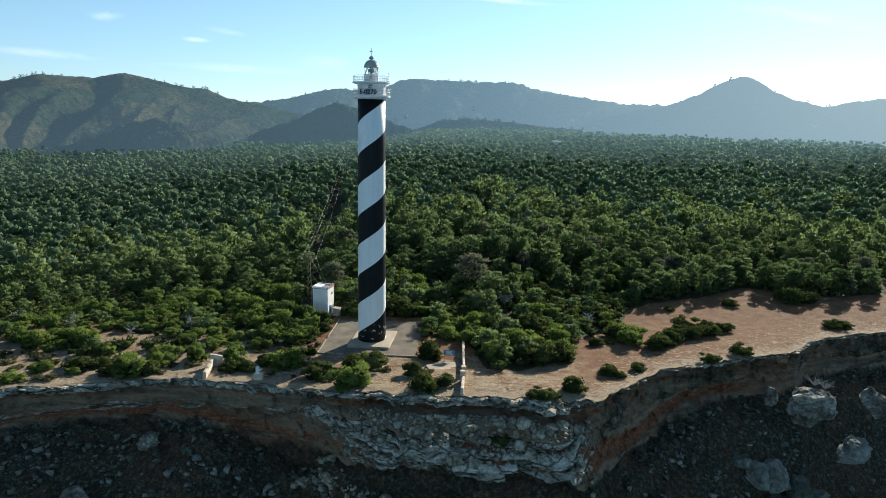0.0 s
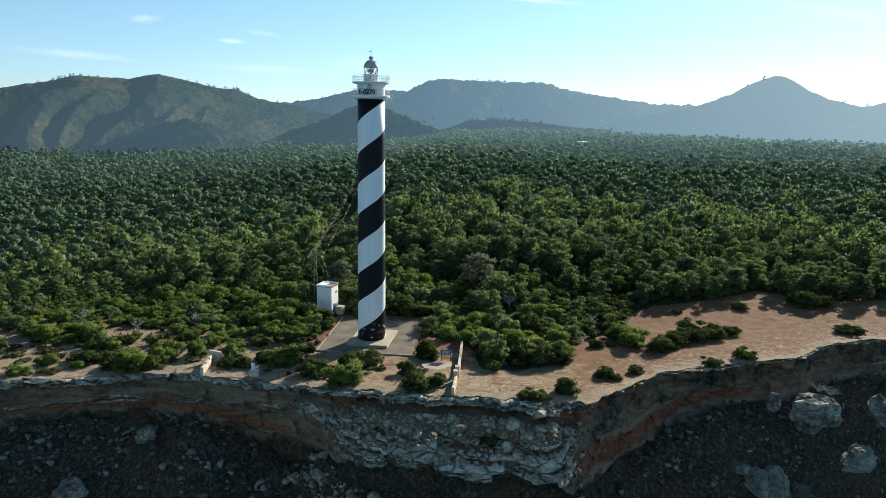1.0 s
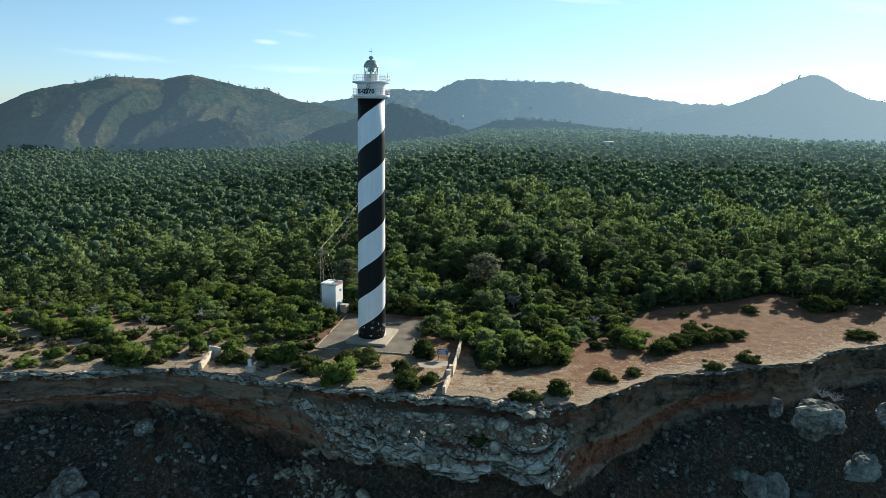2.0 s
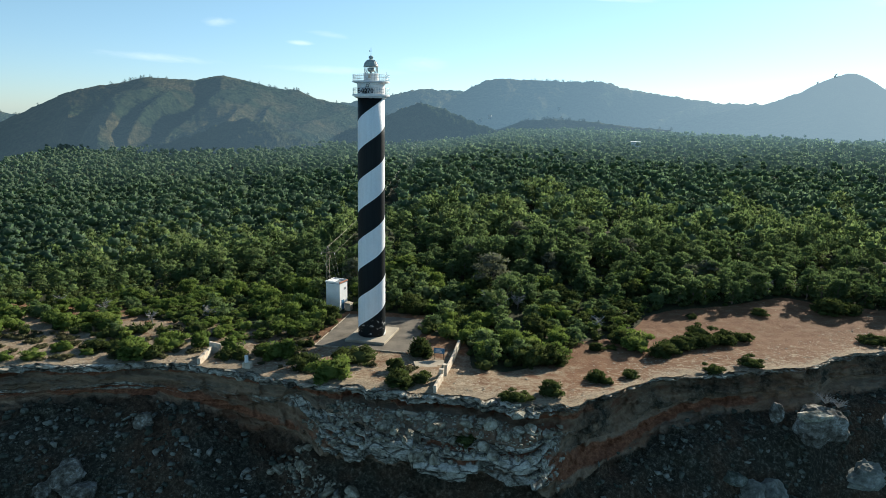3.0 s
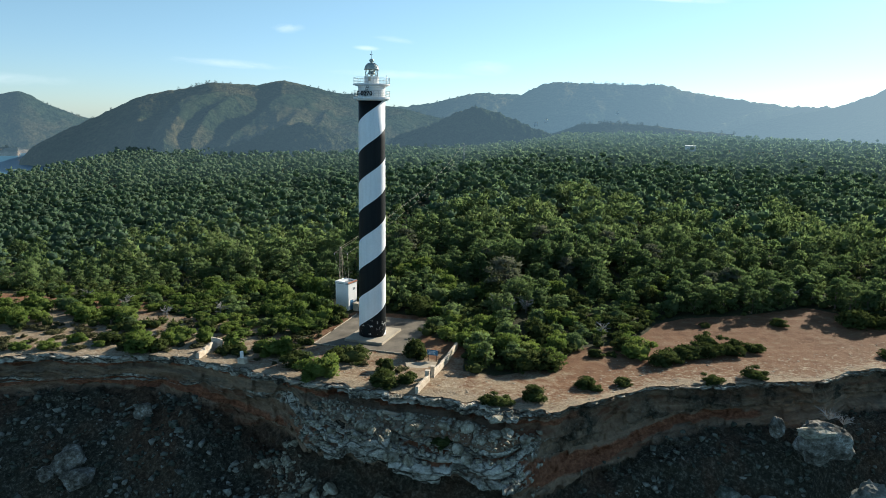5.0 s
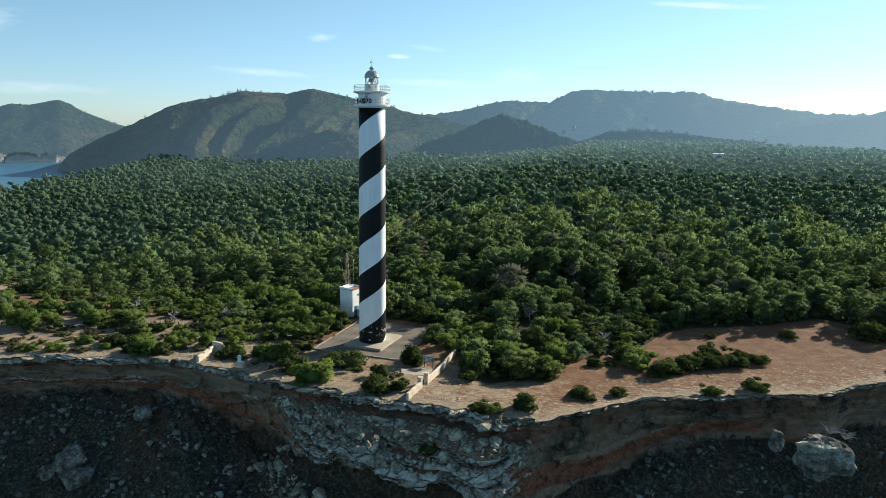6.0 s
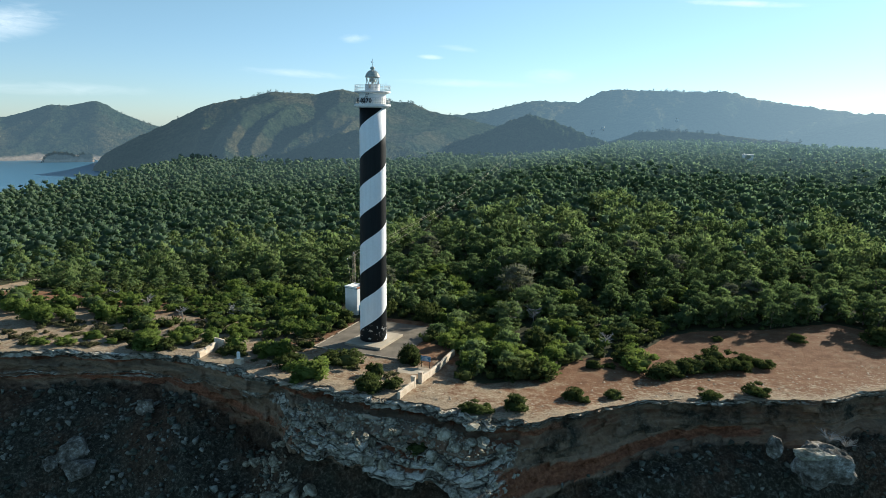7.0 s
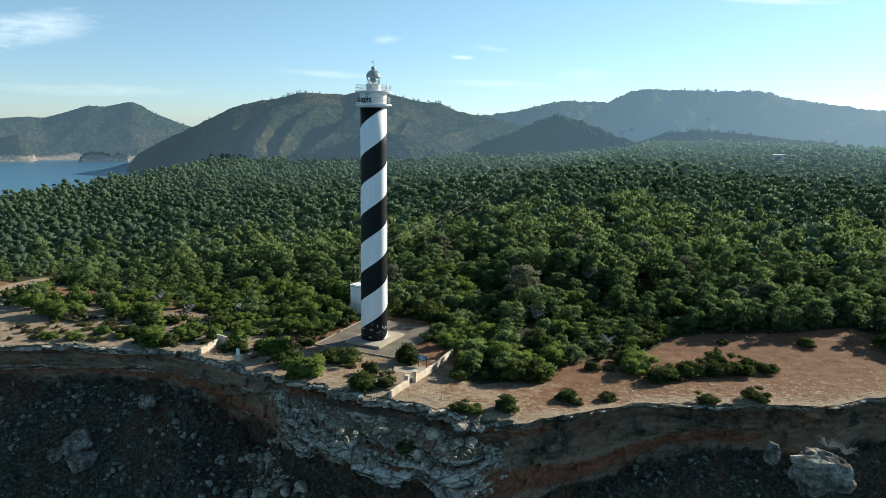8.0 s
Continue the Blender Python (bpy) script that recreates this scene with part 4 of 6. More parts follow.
def boulder_mesh(name, seed, size, material, beds=0.0, detail=4, cut=(0.5, 0.8)):
    """A boulder split along flat joints, with a rough skin."""
    rnd = random.Random(seed)
    bm = bmesh.new()
    bmesh.ops.create_icosphere(bm, subdivisions=detail, radius=1.0)
    planes = []
    for _ in range(15):
        n = Vector((rnd.gauss(0, 1), rnd.gauss(0, 1), rnd.gauss(0, 0.8))).normalized()
        planes.append((n, rnd.uniform(*cut)))
    for v in bm.verts:
        p = v.co.copy()
        for n, d in planes:
            over = p.dot(n) - d
            if over > 0:
                p -= n * over * 0.97
        k = 1 + 0.08 * noise.fractal(p * 2.4 + Vector((seed, 0, 0)), 0.8, 2.0, 5) + 0.06 * (noise.cell(p * 2.6 + Vector((0, seed, 0))) - 0.5) + beds * (noise.noise((seed, p.x * 0.6, p.z * 7.0)) + 0.6 * (noise.cell((seed, 0.5, p.z * 4.5 + 0.6 * p.x + 0.3 * noise.noise(p * 2.0))) - 0.5))
        v.co = Vector((p.x * size[0], p.y * size[1], p.z * size[2])) * k * 1.4
    return bm_mesh(name, bm, material)


def build_walls():
    def rough_wall(name, a, b, high, thick, label, seed, steps=(), ends=(1, 1)):
        """A low rendered rubble wall from a to b; its top wanders and steps."""
        a, b = Vector((*a, 0)), Vector((*b, 0))
        along = (b - a).normalized()
        side = Vector((-along.y, along.x, 0))
        length = (b - a).length
        n = max(8, int(length / 0.3))
        bm = bmesh.new()
        rings = []
        for i in range(n + 1):
            t = i / n
            p = a + (b - a) * t
            g = float(land(p.x, p.y))
            h = high * (ends[0] * (1 - t) + ends[1] * t) + 0.09 * noise.fractal((t * length * 0.8, seed, 0), 0.8, 2, 3)
            for s0, s1, f in steps:
                if s0 <= t <= s1:
                    h *= f
            w = thick / 2 + 0.03 * noise.noise((t * length * 1.5, seed, 3))
            ring = []
            for u, z in ((-1.1, -0.3), (-1, h * 0.5), (-0.92, h - 0.06), (-0.6, h), (0.6, h), (0.92, h - 0.06), (1, h * 0.5), (1.1, -0.3)):
                j = 0.04 * noise.noise((t * length * 2, u * 3 + seed, z * 3))
                ring.append(bm.verts.new(p + side * (u * w + j) + Vector((0, 0, g + z))))
            rings.append(ring)
        for p, q in zip(rings, rings[1:]):
            for k in range(7):
                bm.faces.new((p[k], q[k], q[k + 1], p[k + 1]))
        bm.faces.new(rings[0])
        bm.faces.new(list(reversed(rings[-1])))
        bmesh.ops.recalc_face_normals(bm, faces=bm.faces)
        return part(name, bm, OLD_PLASTER, None)

    wall = thing("boundary_wall", pose(0, 0, 0), "low weathered boundary wall of pale plaster with gate posts", "wall")
    for nm, a, b, h, sd, st, en in (("wall_length", (3.1, 93.3), (3.4, 98.4), 1.1, 2.0, (), (1.0, 0.95)), ("wall_length", (3.6, 101.6), (3.9, 117.4), 1.05, 5.0, ((0.55, 0.62, 0.9),), (1.0, 1.05))):
        w = rough_wall(nm, a, b, h, 0.45, "", sd, st, en)
        w.parent = wall
    for x, y in ((3.3, 98.8), (3.55, 101.3)):
        g = float(land(x, y))
        p = block(bmesh.new(), (0.62, 0.62, 1.8), (x, y, g - 0.15), 0.05)
        block(p, (0.74, 0.74, 0.14), (x, y, g + 1.63), 0.03)
        part("gate_post", p, OLD_PLASTER, wall, "pale square gate post")
    ruin = thing("ruined_wall", pose(0, 0, 0), "ruined stub of pale plastered wall with a hole at the rim", "wall")
    w = rough_wall("wall_length", (-36.2, 99.3), (-36.8, 105.2), 1.25, 0.5, "", 9.0, ((0.30, 0.36, 0.75), (0.6, 0.68, 0.8)), (0.8, 1.2))
    w.parent = ruin
    w = rough_wall("return_length", (-37.2, 105.2), (-35.4, 105.6), 2.1, 0.5, "", 11.0, (), (1.0, 0.8))
    w.parent = ruin
    # survey pillar on the rim
    x, y = -27.9, 98.9
    g = float(land(x, y))
    pil = thing("survey_pillar", pose(x, y, g), "small white survey pillar on a square block", "pillar")
    part("base_block", block(bmesh.new(), (1.3, 1.05, 1.15), (0.1, 0, -0.2), 0.06), OLD_PLASTER, pil)
    part("column", lathe([(0.30, 0.8), (0.28, 2.0), (0.2, 2.06)], 16), WHITEWASH, pil)


def build_small_things():
    # information board
    x, y = 1.4, 109.6
    g = float(land(x, y))
    s = thing("information_board", pose(x, y, g, 0, 0, -6), "blue information board on two posts", "sign")
    for dx in (-0.75, 0.75):
        part("post", block(bmesh.new(), (0.09, 0.09, 1.95), (dx, 0.05, -0.1), 0.01), BLACK, s)
    b = part("board", block(bmesh.new(), (1.85, 0.06, 0.9), (0, 0, 1.1), 0.01), BLUE, s, "blue panel with pale text")
    for i in range(4):
        part("text_bar", block(bmesh.new(), (1.3 - 0.18 * (i % 3), 0.01, 0.06), (-0.1, -0.036, 1.27 + 0.16 * i), 0), WHITEWASH, b)
    # fallen slabs of paving beside the board
    for k, (cx, cy, sx, sy, rz) in enumerate(((-0.4, 106.2, 3.6, 2.6, 20), (1.6, 107.6, 1.8, 2.2, 8))):
        sl = new("paving_slab", bm_mesh("paving_slab", block(bmesh.new(), (sx, sy, 0.18), (0, 0, 0), 0.03), CONCRETE))
        sl.matrix_basis = pose(cx, cy, float(land(cx, cy)) - 0.02, 2, 1, rz)
        tagged(sl, "cracked pale concrete slab lying on the earth", "slab", "slabs by the board")
    # wooden notice on a post at the edge of the shrubs
    x, y = 22.6, 115.2
    g = float(land(x, y))
    s = thing("wooden_notice", pose(x, y, g, 0, 0, 10), "dark wooden notice on a post beside shrubs", "sign")
    part("post", block(bmesh.new(), (0.12, 0.12, 1.9), (0, 0, -0.1), 0.01), BARK, s)
    part("plank", block(bmesh.new(), (0.95, 0.06, 0.32), (-0.35, -0.07, 1.5), 0.01), BARK, s)
    # transformer hut
    hut = thing("transformer_hut", pose(-24.5, 137.0, 0.0, 0, 0, -14), "tall white transformer hut with a flat tiled roof", "hut")
    part("wall", block(bmesh.new(), (3.3, 3.2, 5.9), (0, 0, 0), 0.04), WHITEWASH, hut)
    roof = part("roof", block(bmesh.new(), (3.42, 3.32, 0.12), (0, 0, 5.9), 0.02), ROOFING, hut, "grey roof edge")
    part("roof_sheet", block(bmesh.new(), (3.0, 2.9, 0.06), (0, 0, 6.02), 0.01), ROOFING, roof, "sunk grey roof sheet")
    for sx, sy, wx, wy in ((-1, 0, 0.16, 3.4), (1, 0, 0.16, 3.4), (0, -1, 3.14, 0.16), (0, 1, 3.14, 0.16)):
        part("parapet", block(bmesh.new(), (wx, wy, 0.34), (1.65 * sx, 1.62 * sy, 6.02), 0.02), WHITEWASH if sx <= 0 else TILE, roof, "" if sx <= 0 else "red tiled parapet")
    part("hatch", block(bmesh.new(), (1.3, 2.6, 0.14), (-0.75, 0, 6.08), 0.02), WHITEWASH, roof, "pale roof slab")
    part("door", block(bmesh.new(), (0.05, 1.1, 2.1), (1.66, -0.4, 0.25), 0.01), BLUE, hut, "dull blue metal door")
    part("vent", block(bmesh.new(), (0.05, 0.8, 0.5), (1.66, 0.5, 4.4), 0.01), ROOFING, hut)
    shed = thing("meter_cabinet", pose(-21.6, 135.8, 0.3, 0, 0, -14), "low pale masonry cabinet beside the hut", "cabinet")
    part("body", block(bmesh.new(), (1.3, 1.3, 1.5), (0, 0, 0), 0.03), OLD_PLASTER, shed)
    part("cap", block(bmesh.new(), (1.5, 1.5, 0.14), (0, 0, 1.5), 0.02), CONCRETE, shed)
    # lattice pylon and the line over the wood
    px, py = -29.0, 145.5
    base, top = float(land(px, py)), 11.9
    pyl = thing("power_pylon", pose(px, py, base, 0, 0, 8), "slender galvanised lattice pylon carrying three cables", "pylon")
    h = top - base
    for sx in (-1, 1):
        for sy in (-1, 1):
            part("leg", rod(bmesh.new(), (0.42 * sx, 0.42 * sy, -0.3), (0.2 * sx, 0.2 * sy, h), 0.055, 4), RUSTED, pyl)
    for k in range(9):
        z0, z1 = h * k / 9, h * (k + 1) / 9
        w0, w1 = 0.42 - 0.22 * k / 9, 0.42 - 0.22 * (k + 1) / 9
        lac = bmesh.new()
        for sy in (-1, 1):
            rod(lac, (-w0, w0 * sy, z0), (w1, w1 * sy, z1), 0.032, 4)
            rod(lac, (w0 * sy, -w0, z0), (w1 * sy, w1, z1), 0.032, 4)
        part("lacing", lac, RUSTED, pyl)
    arm = rod(bmesh.new(), (-1.55, 0, h - 1.5), (1.55, 0, h - 1.5), 0.08, 4)
    rod(arm, (-1.55, 0, h - 1.5), (0, 0, h - 0.5), 0.045, 4)
    rod(arm, (1.55, 0, h - 1.5), (0, 0, h - 0.5), 0.045, 4)
    part("cross_arm", arm, RUSTED, pyl)
    m = pyl.matrix_basis
    ends = [m @ Vector((-1.5, 0, h - 1.6)), m @ Vector((1.5, 0, h - 1.6)), m @ Vector((0, 0, h - 0.1))]
    for e in ends:
        ins = lathe([(0.05, -0.35), (0.13, -0.3), (0.06, -0.22), (0.13, -0.15), (0.05, 0.0)], 10)
        part("insulator", ins, WHITEWASH, pyl, at=m.inverted() @ Matrix.Translation(e))
    fx, fy = -66.0, 467.0
    fbase = float(land(fx, fy))
    far = thing("power_pylon", pose(fx, fy, fbase, 0, 0, 8), "slender galvanised lattice pylon far in the wood", "pylon")
    fh = 19.0
    for sx in (-1, 1):
        for sy in (-1, 1):
            part("leg", rod(bmesh.new(), (0.6 * sx, 0.6 * sy, -0.3), (0.2 * sx, 0.2 * sy, fh), 0.07, 4), STEEL, far)
    part("cross_arm", rod(bmesh.new(), (-1.6, 0, fh - 1.5), (1.6, 0, fh - 1.5), 0.1, 4), STEEL, far)
    fm = far.matrix_basis
    fends = [fm @ Vector((-1.5, 0, fh - 1.5)), fm @ Vector((1.5, 0, fh - 1.5)), fm @ Vector((0, 0, fh))]
    hut_top = [Vector((-25.4, 136.6, 6.6)), Vector((-23.6, 136.2, 6.6)), Vector((-24.5, 137.2, 6.6))]
    for a, b, c in zip(ends, fends, hut_top):
        for p, q, sag, n, lab in ((a, b, 5.0, 60, "long sagging aluminium cable over the wood"), (a, c, 0.25, 8, "short cable from the pylon down to the hut")):
            bm = bmesh.new()
            pts = [p.lerp(q, i / n) - Vector((0, 0, 4 * sag * (i / n) * (1 - i / n))) for i in range(n + 1)]
            for s, t in zip(pts, pts[1:]):
                rod(bm, s, t, 0.024, 4)
            tagged(new("power_cable", bm_mesh("power_cable", bm, CABLE)), lab, "cable", "cables of the power line")


build_lighthouse()
build_terrace()
build_walls()
build_small_things()

from mathutils.bvhtree import BVHTree


def house(x, y, z, size, turn, label):
    """A far white house with a low roof, door and windows."""
    w, d, hh = size
    ob = thing("house", pose(x, y, z, 0, 0, turn), label, "house", "houses on the far slopes")
    part("wall", block(bmesh.new(), (w, d, hh + 3), (0, 0, -3), 0.05), WHITEWASH, ob)
    part("roof", block(bmesh.new(), (w + 0.6, d + 0.6, 0.5), (0, 0, hh), 0.1), WHITEWASH, ob)
    for i in range(3 if hh > 5 else 0):
        part("window", block(bmesh.new(), (0.7, 0.1, 0.9), (w * (i - 1) * 0.3, -d / 2 - 0.05, hh * 0.4), 0), ROOFING, ob)
    return ob


hill_trees = []
for ob in list(bpy.data.objects):
    if ob.name.startswith("backdrop"):
        hill_trees.append(BVHTree.FromPolygons([v.co for v in ob.data.vertices], [p.vertices for p in ob.data.polygons]))


def slope_top(x, y):
    """Height of the uppermost far slope at a place."""
    tops = [t.ray_cast(Vector((x, y, 300)), Vector((0, 0, -1)))[0] for t in hill_trees]
    return max([p.z for p in tops if p is not None] + [float(land(x, y))])


for x, y, size, turn, label in (
        (-72.0, 1021.0, (6, 5, 3.2), 5, "white house among trees on the far slope"), (-58.0, 1024.0, (4.5, 4, 2.8), -10, "low white house beside another on the far slope"),
        (42.0, 1060.0, (4.5, 4, 3), 0, "small white house high on the far slope"), (-889.0, 858.0, (5, 4, 3), 47, "white house on the far headland"),
        (-886.0, 824.0, (7, 4, 3), 47, "long white house low on the far headland"), (-860.0, 880.0, (5, 4, 3), 45, "small white house on the far headland")):
    house(x, y, slope_top(x, y) + 1.0, size, turn, label)
house(95.0, 594.0, float(land(95.0, 594.0)), (8, 7, 8.5), -5, "white house standing above the pine wood")


def dead_tree(x, y, high, seed):
    """A bleached dead pine: trunk and bare forked branches."""
    rnd = random.Random(seed)
    ob = thing("dead_tree", pose(x, y, float(land(x, y)), 0, 0, rnd.uniform(0, 360)), "bleached bare dead pine standing in the scrub", "tree", "dead pines in the scrub")
    trunk = bmesh.new()
    rod(trunk, (0, 0, -0.3), (0.1, 0.05, high * 0.6), 0.09, 5)
    part("trunk", trunk, DEADWOOD, ob)
    br = bmesh.new()
    for i in range(14):
        s = Vector((0.1, 0.05, high * rnd.uniform(0.15, 0.6)))
        a = rnd.uniform(0, math.tau)
        e = s + Vector((math.cos(a), math.sin(a), rnd.uniform(0.3, 1.0))).normalized() * high * rnd.uniform(0.3, 0.55)
        rod(br, s, e, 0.045, 4)
        for k in range(4):
            m = s.lerp(e, rnd.uniform(0.35, 1.0))
            rod(br, m, m + Vector((rnd.gauss(0, 1), rnd.gauss(0, 1), rnd.uniform(0, 1))).normalized() * high * rnd.uniform(0.10, 0.22), 0.028, 3)
    part("bare_crown", br, DEADWOOD, ob)


for i, (x, y, hh) in enumerate(((-72, 128, 3.6), (-57, 121, 2.8), (-48, 126, 3.2), (10, 139, 4.6), (13.5, 142, 4.2), (7, 143, 4.0), (-84, 131, 3.4), (66, 161, 4.5), (70, 162.5, 4.0), (29, 131, 3.5))):
    dead_tree(x, y, hh, 300 + i)

# ---- rocks ----
cliff_tree = BVHTree.FromPolygons([v.co for v in cliff.data.vertices], [p.vertices for p in cliff.data.polygons])
HULLS = [bm_mesh("rock", rock_hull(100 + i, 0.75 if i % 2 else 0.9, 24), LIMESTONE) for i in range(10)]
LIPS = [bm_mesh("rock", rock_hull(300 + i, 0.5, 18), RIM_STONE) for i in range(8)]
rng = random.Random(5)


def drop(x, y, z0=6.0):
    hit = cliff_tree.ray_cast(Vector((x, y, z0)), Vector((0, 0, -1)))
    return hit[0], hit[1]


def rock_on(x, y, size, meshes, sink=0.25, tilt=25, z0=6.0):
    p, n = drop(x, y, z0)
    if p is None:
        return
    me = meshes[rng.randrange(len(meshes))]
    s = Matrix.Diagonal((size * rng.uniform(0.8, 1.35), size * rng.uniform(0.75, 1.1), size * rng.uniform(0.7, 1.1), 1))
    m = pose(p.x, p.y, p.z + size * (0.45 - sink), rng.uniform(-tilt, tilt), rng.uniform(-tilt, tilt), rng.uniform(0, 360)) @ s
    ob = part("rock", me, None, cliff)
    ob.matrix_basis = m


def rim_y(x):
    return float(np.interp(x, RIM_X, RIM_Y))


def angular_mesh(name, seed, material):
    """A block broken along flat joints, its edges worn."""
    bm = rock_hull(seed, 0.85, 20)
    bmesh.ops.dissolve_limit(bm, angle_limit=0.35, verts=bm.verts, edges=bm.edges)
    bmesh.ops.bevel(bm, geom=list(bm.edges), offset=0.10, segments=2, affect="EDGES")
    for v in bm.verts:
        v.co *= 1 + 0.10 * noise.fractal(v.co * 2.2 + Vector((seed, 0, 0)), 0.8, 2.0, 3)
    bmesh.ops.triangulate(bm, faces=bm.faces)
    return bm_mesh(name, bm, material)


# broken bench of pale blocks below the tower
BIG = [angular_mesh("rock", 60 + 3 * i, LIMESTONE) for i in range(9)]
for i in range(60):
    x = rng.gauss(8, 8)
    if -12 < x < 18.5:
        rock_on(x, rim_y(x) - rng.uniform(2.6, 8.2), 0.4 + 0.85 * rng.random() ** 1.8, BIG, 0.3, 35)
for i in range(90):
    x = rng.gauss(8, 9)
    if -15 < x < 19.5:
        rock_on(x, rim_y(x) - rng.uniform(1.8, 8.6), 0.2 + 0.4 * rng.random() ** 2, HULLS, 0.3, 35)
for i in range(26):
    x = rng.uniform(-21, -9)
    rock_on(x, rim_y(x) - rng.uniform(2.2, 6.0), rng.uniform(0.35, 1.1), BIG if i % 2 else HULLS, 0.35, 35)
# the largest blocks on the bench
for x, d, size in ((8.2, 4.2, 1.8), (11.6, 4.2, 1.9), (-1.2, 3.3, 1.3), (4.6, 4.6, 1.4), (-3.4, 6.2, 1.6), (17.0, 3.6, 1.6), (19.4, 3.2, 1.5), (1.5, 6.0, 1.6), (-6.0, 5.0, 1.4), (-8.0, 6.4, 1.6), (13.8, 5.4, 1.2), (6.6, 6.0, 1.1)):
    rock_on(x, rim_y(x) - d, 0.78 * size, BIG, 0.22, 18)
# fallen blocks at the foot of the bench
for i in range(80):
    x = rng.uniform(-17, 6)
    rock_on(x, rim_y(x) - rng.uniform(8.5, 15.0), 0.3 + 1.1 * rng.random() ** 2, BIG, 0.2, 30)
# slabs along the rim
for i in range(90):
    x = rng.uniform(-70, 84)
    y = rim_y(x)
    ob = part("rock", LIPS[rng.randrange(8)], None, cliff)
    k = rng.uniform(0.35, 1.3) * (0.6 if x > 28 else 1.0)
    ob.matrix_basis = pose(x, y + rng.uniform(-0.7, 0.6), float(land(x, y)) - 0.22 * k - 0.18, rng.uniform(-8, 8), rng.uniform(-8, 8), rng.uniform(-40, 40) + 10) @ Matrix.Diagonal((k * 1.5, k * 0.9, k * 0.55, 1))


def boulder(x, y, z, size, seed, label, turn=0.0, beds=0.05, material=None, cut=(0.5, 0.8)):
    ob = new("boulder", boulder_mesh("boulder", seed, size, material or BOULDER, beds, cut=cut))
    ob.matrix_basis = pose(x, y, z, 0, 0, turn)
    return tagged(ob, label, "boulder", "boulders below the cliff")


boulder(61.6, 107.0, -5.4, (3.1, 2.6, 2.6), 1.0, "huge grey limestone boulder streaked white on the scree", 15, 0.08, None, (0.64, 0.9))
boulder(55.2, 108.3, -4.6, (1.1, 1.0, 1.5), 2.0, "upright grey boulder beside a huge boulder", 40)
boulder(59.6, 105.0, -2.9, (2.2, 1.5, 0.75), 3.5, "flat grey slab boulder leaning on the scree", 20, 0.05, LIMESTONE)
boulder(75.2, 110.8, -6.6, (2.8, 2.4, 2.2), 4.0, "big brownish boulder under the cliff", 60)
for i, (x, y, k) in enumerate(((48.0, 100.6, 1.5), (50.6, 99.6, 2.1), (53.6, 100.6, 2.6), (56.8, 99.8, 2.3), (59.6, 100.9, 2.5), (62.6, 101.4, 1.8), (51.8, 97.4, 1.6), (57.8, 97.2, 1.9), (71.5, 104.6, 2.0))):
    p, _ = drop(x, y)
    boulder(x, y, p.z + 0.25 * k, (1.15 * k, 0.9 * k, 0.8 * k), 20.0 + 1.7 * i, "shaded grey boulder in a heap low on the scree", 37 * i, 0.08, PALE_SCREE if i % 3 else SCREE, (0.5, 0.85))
boulder(67.0, 102.5, -11.2, (2.9, 2.2, 2.0), 6.0, "grey boulder low on the scree", 25, 0.10, PALE_SCREE)
boulder(-50.3, 85.3, -12.4, (2.7, 2.2, 1.9), 7.0, "large pale grey boulder on dark scree", 30)
boulder(-46.8, 83.2, -13.6, (2.2, 1.9, 1.6), 8.0, "rounded brown boulder on dark scree", 75)
boulder(-42.8, 93.6, -6.6, (1.4, 1.1, 1.5), 9.0, "pale broken rock at the foot of the cliff", 10)
boulder(-53.0, 83.5, -14.0, (1.3, 1.2, 1.1), 10.0, "brown boulder on dark scree", 50)


def scatter_stones(name, label, count, seed, xs, ds, sizes, material):
    """Loose stones too many to count, lying on the scree."""
    rnd = np.random.RandomState(seed)
    hulls = []
    for i in range(8):
        bm = rock_hull(500 + i, 0.8, 9)
        bmesh.ops.triangulate(bm, faces=bm.faces)
        bm.verts.index_update()
        hulls.append((np.array([v.co for v in bm.verts]), np.array([[v.index for v in f.verts] for f in bm.faces])))
        bm.free()
    V, F, n = [], [], 0
    for i in range(count):
        x = rnd.uniform(*xs)
        y = rim_y(x) - rnd.uniform(*ds)
        p, nrm = drop(x, y)
        if p is None or nrm.z < 0.2:
            continue
        s = sizes[0] + (sizes[1] - sizes[0]) * rnd.rand() ** 3.6
        v, f = hulls[rnd.randint(8)]
        a = rnd.rand() * math.tau
        rot = np.array([[math.cos(a), -math.sin(a), 0], [math.sin(a), math.cos(a), 0], [0, 0, 1]])
        V.append((v * rnd.uniform(0.7, 1.3, 3) * s) @ rot.T + np.array(p) + (0, 0, 0.15 * s))
        F.append(f + n)
        n += len(v)
    ob = new(name, tri_mesh(name, np.concatenate(V), np.concatenate(F), material))
    return tagged(ob, label, "stones", kind="stuff")


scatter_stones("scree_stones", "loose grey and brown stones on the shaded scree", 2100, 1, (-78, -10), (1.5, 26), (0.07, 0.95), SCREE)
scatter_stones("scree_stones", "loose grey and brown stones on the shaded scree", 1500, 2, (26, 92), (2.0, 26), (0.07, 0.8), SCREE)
scatter_stones("pale_stones", "pale grey limestone stones fallen on the scree", 520, 4, (-78, -6), (7, 26), (0.07, 1.0), PALE_SCREE)
scatter_stones("pale_stones", "pale grey limestone stones fallen on the scree", 320, 5, (24, 92), (6, 26), (0.07, 0.9), PALE_SCREE)
scatter_stones("ledge_rubble", "pale limestone rubble on the broken bench", 2000, 3, (-18, 22), (1.2, 9.0), (0.07, 0.6), LIMESTONE)


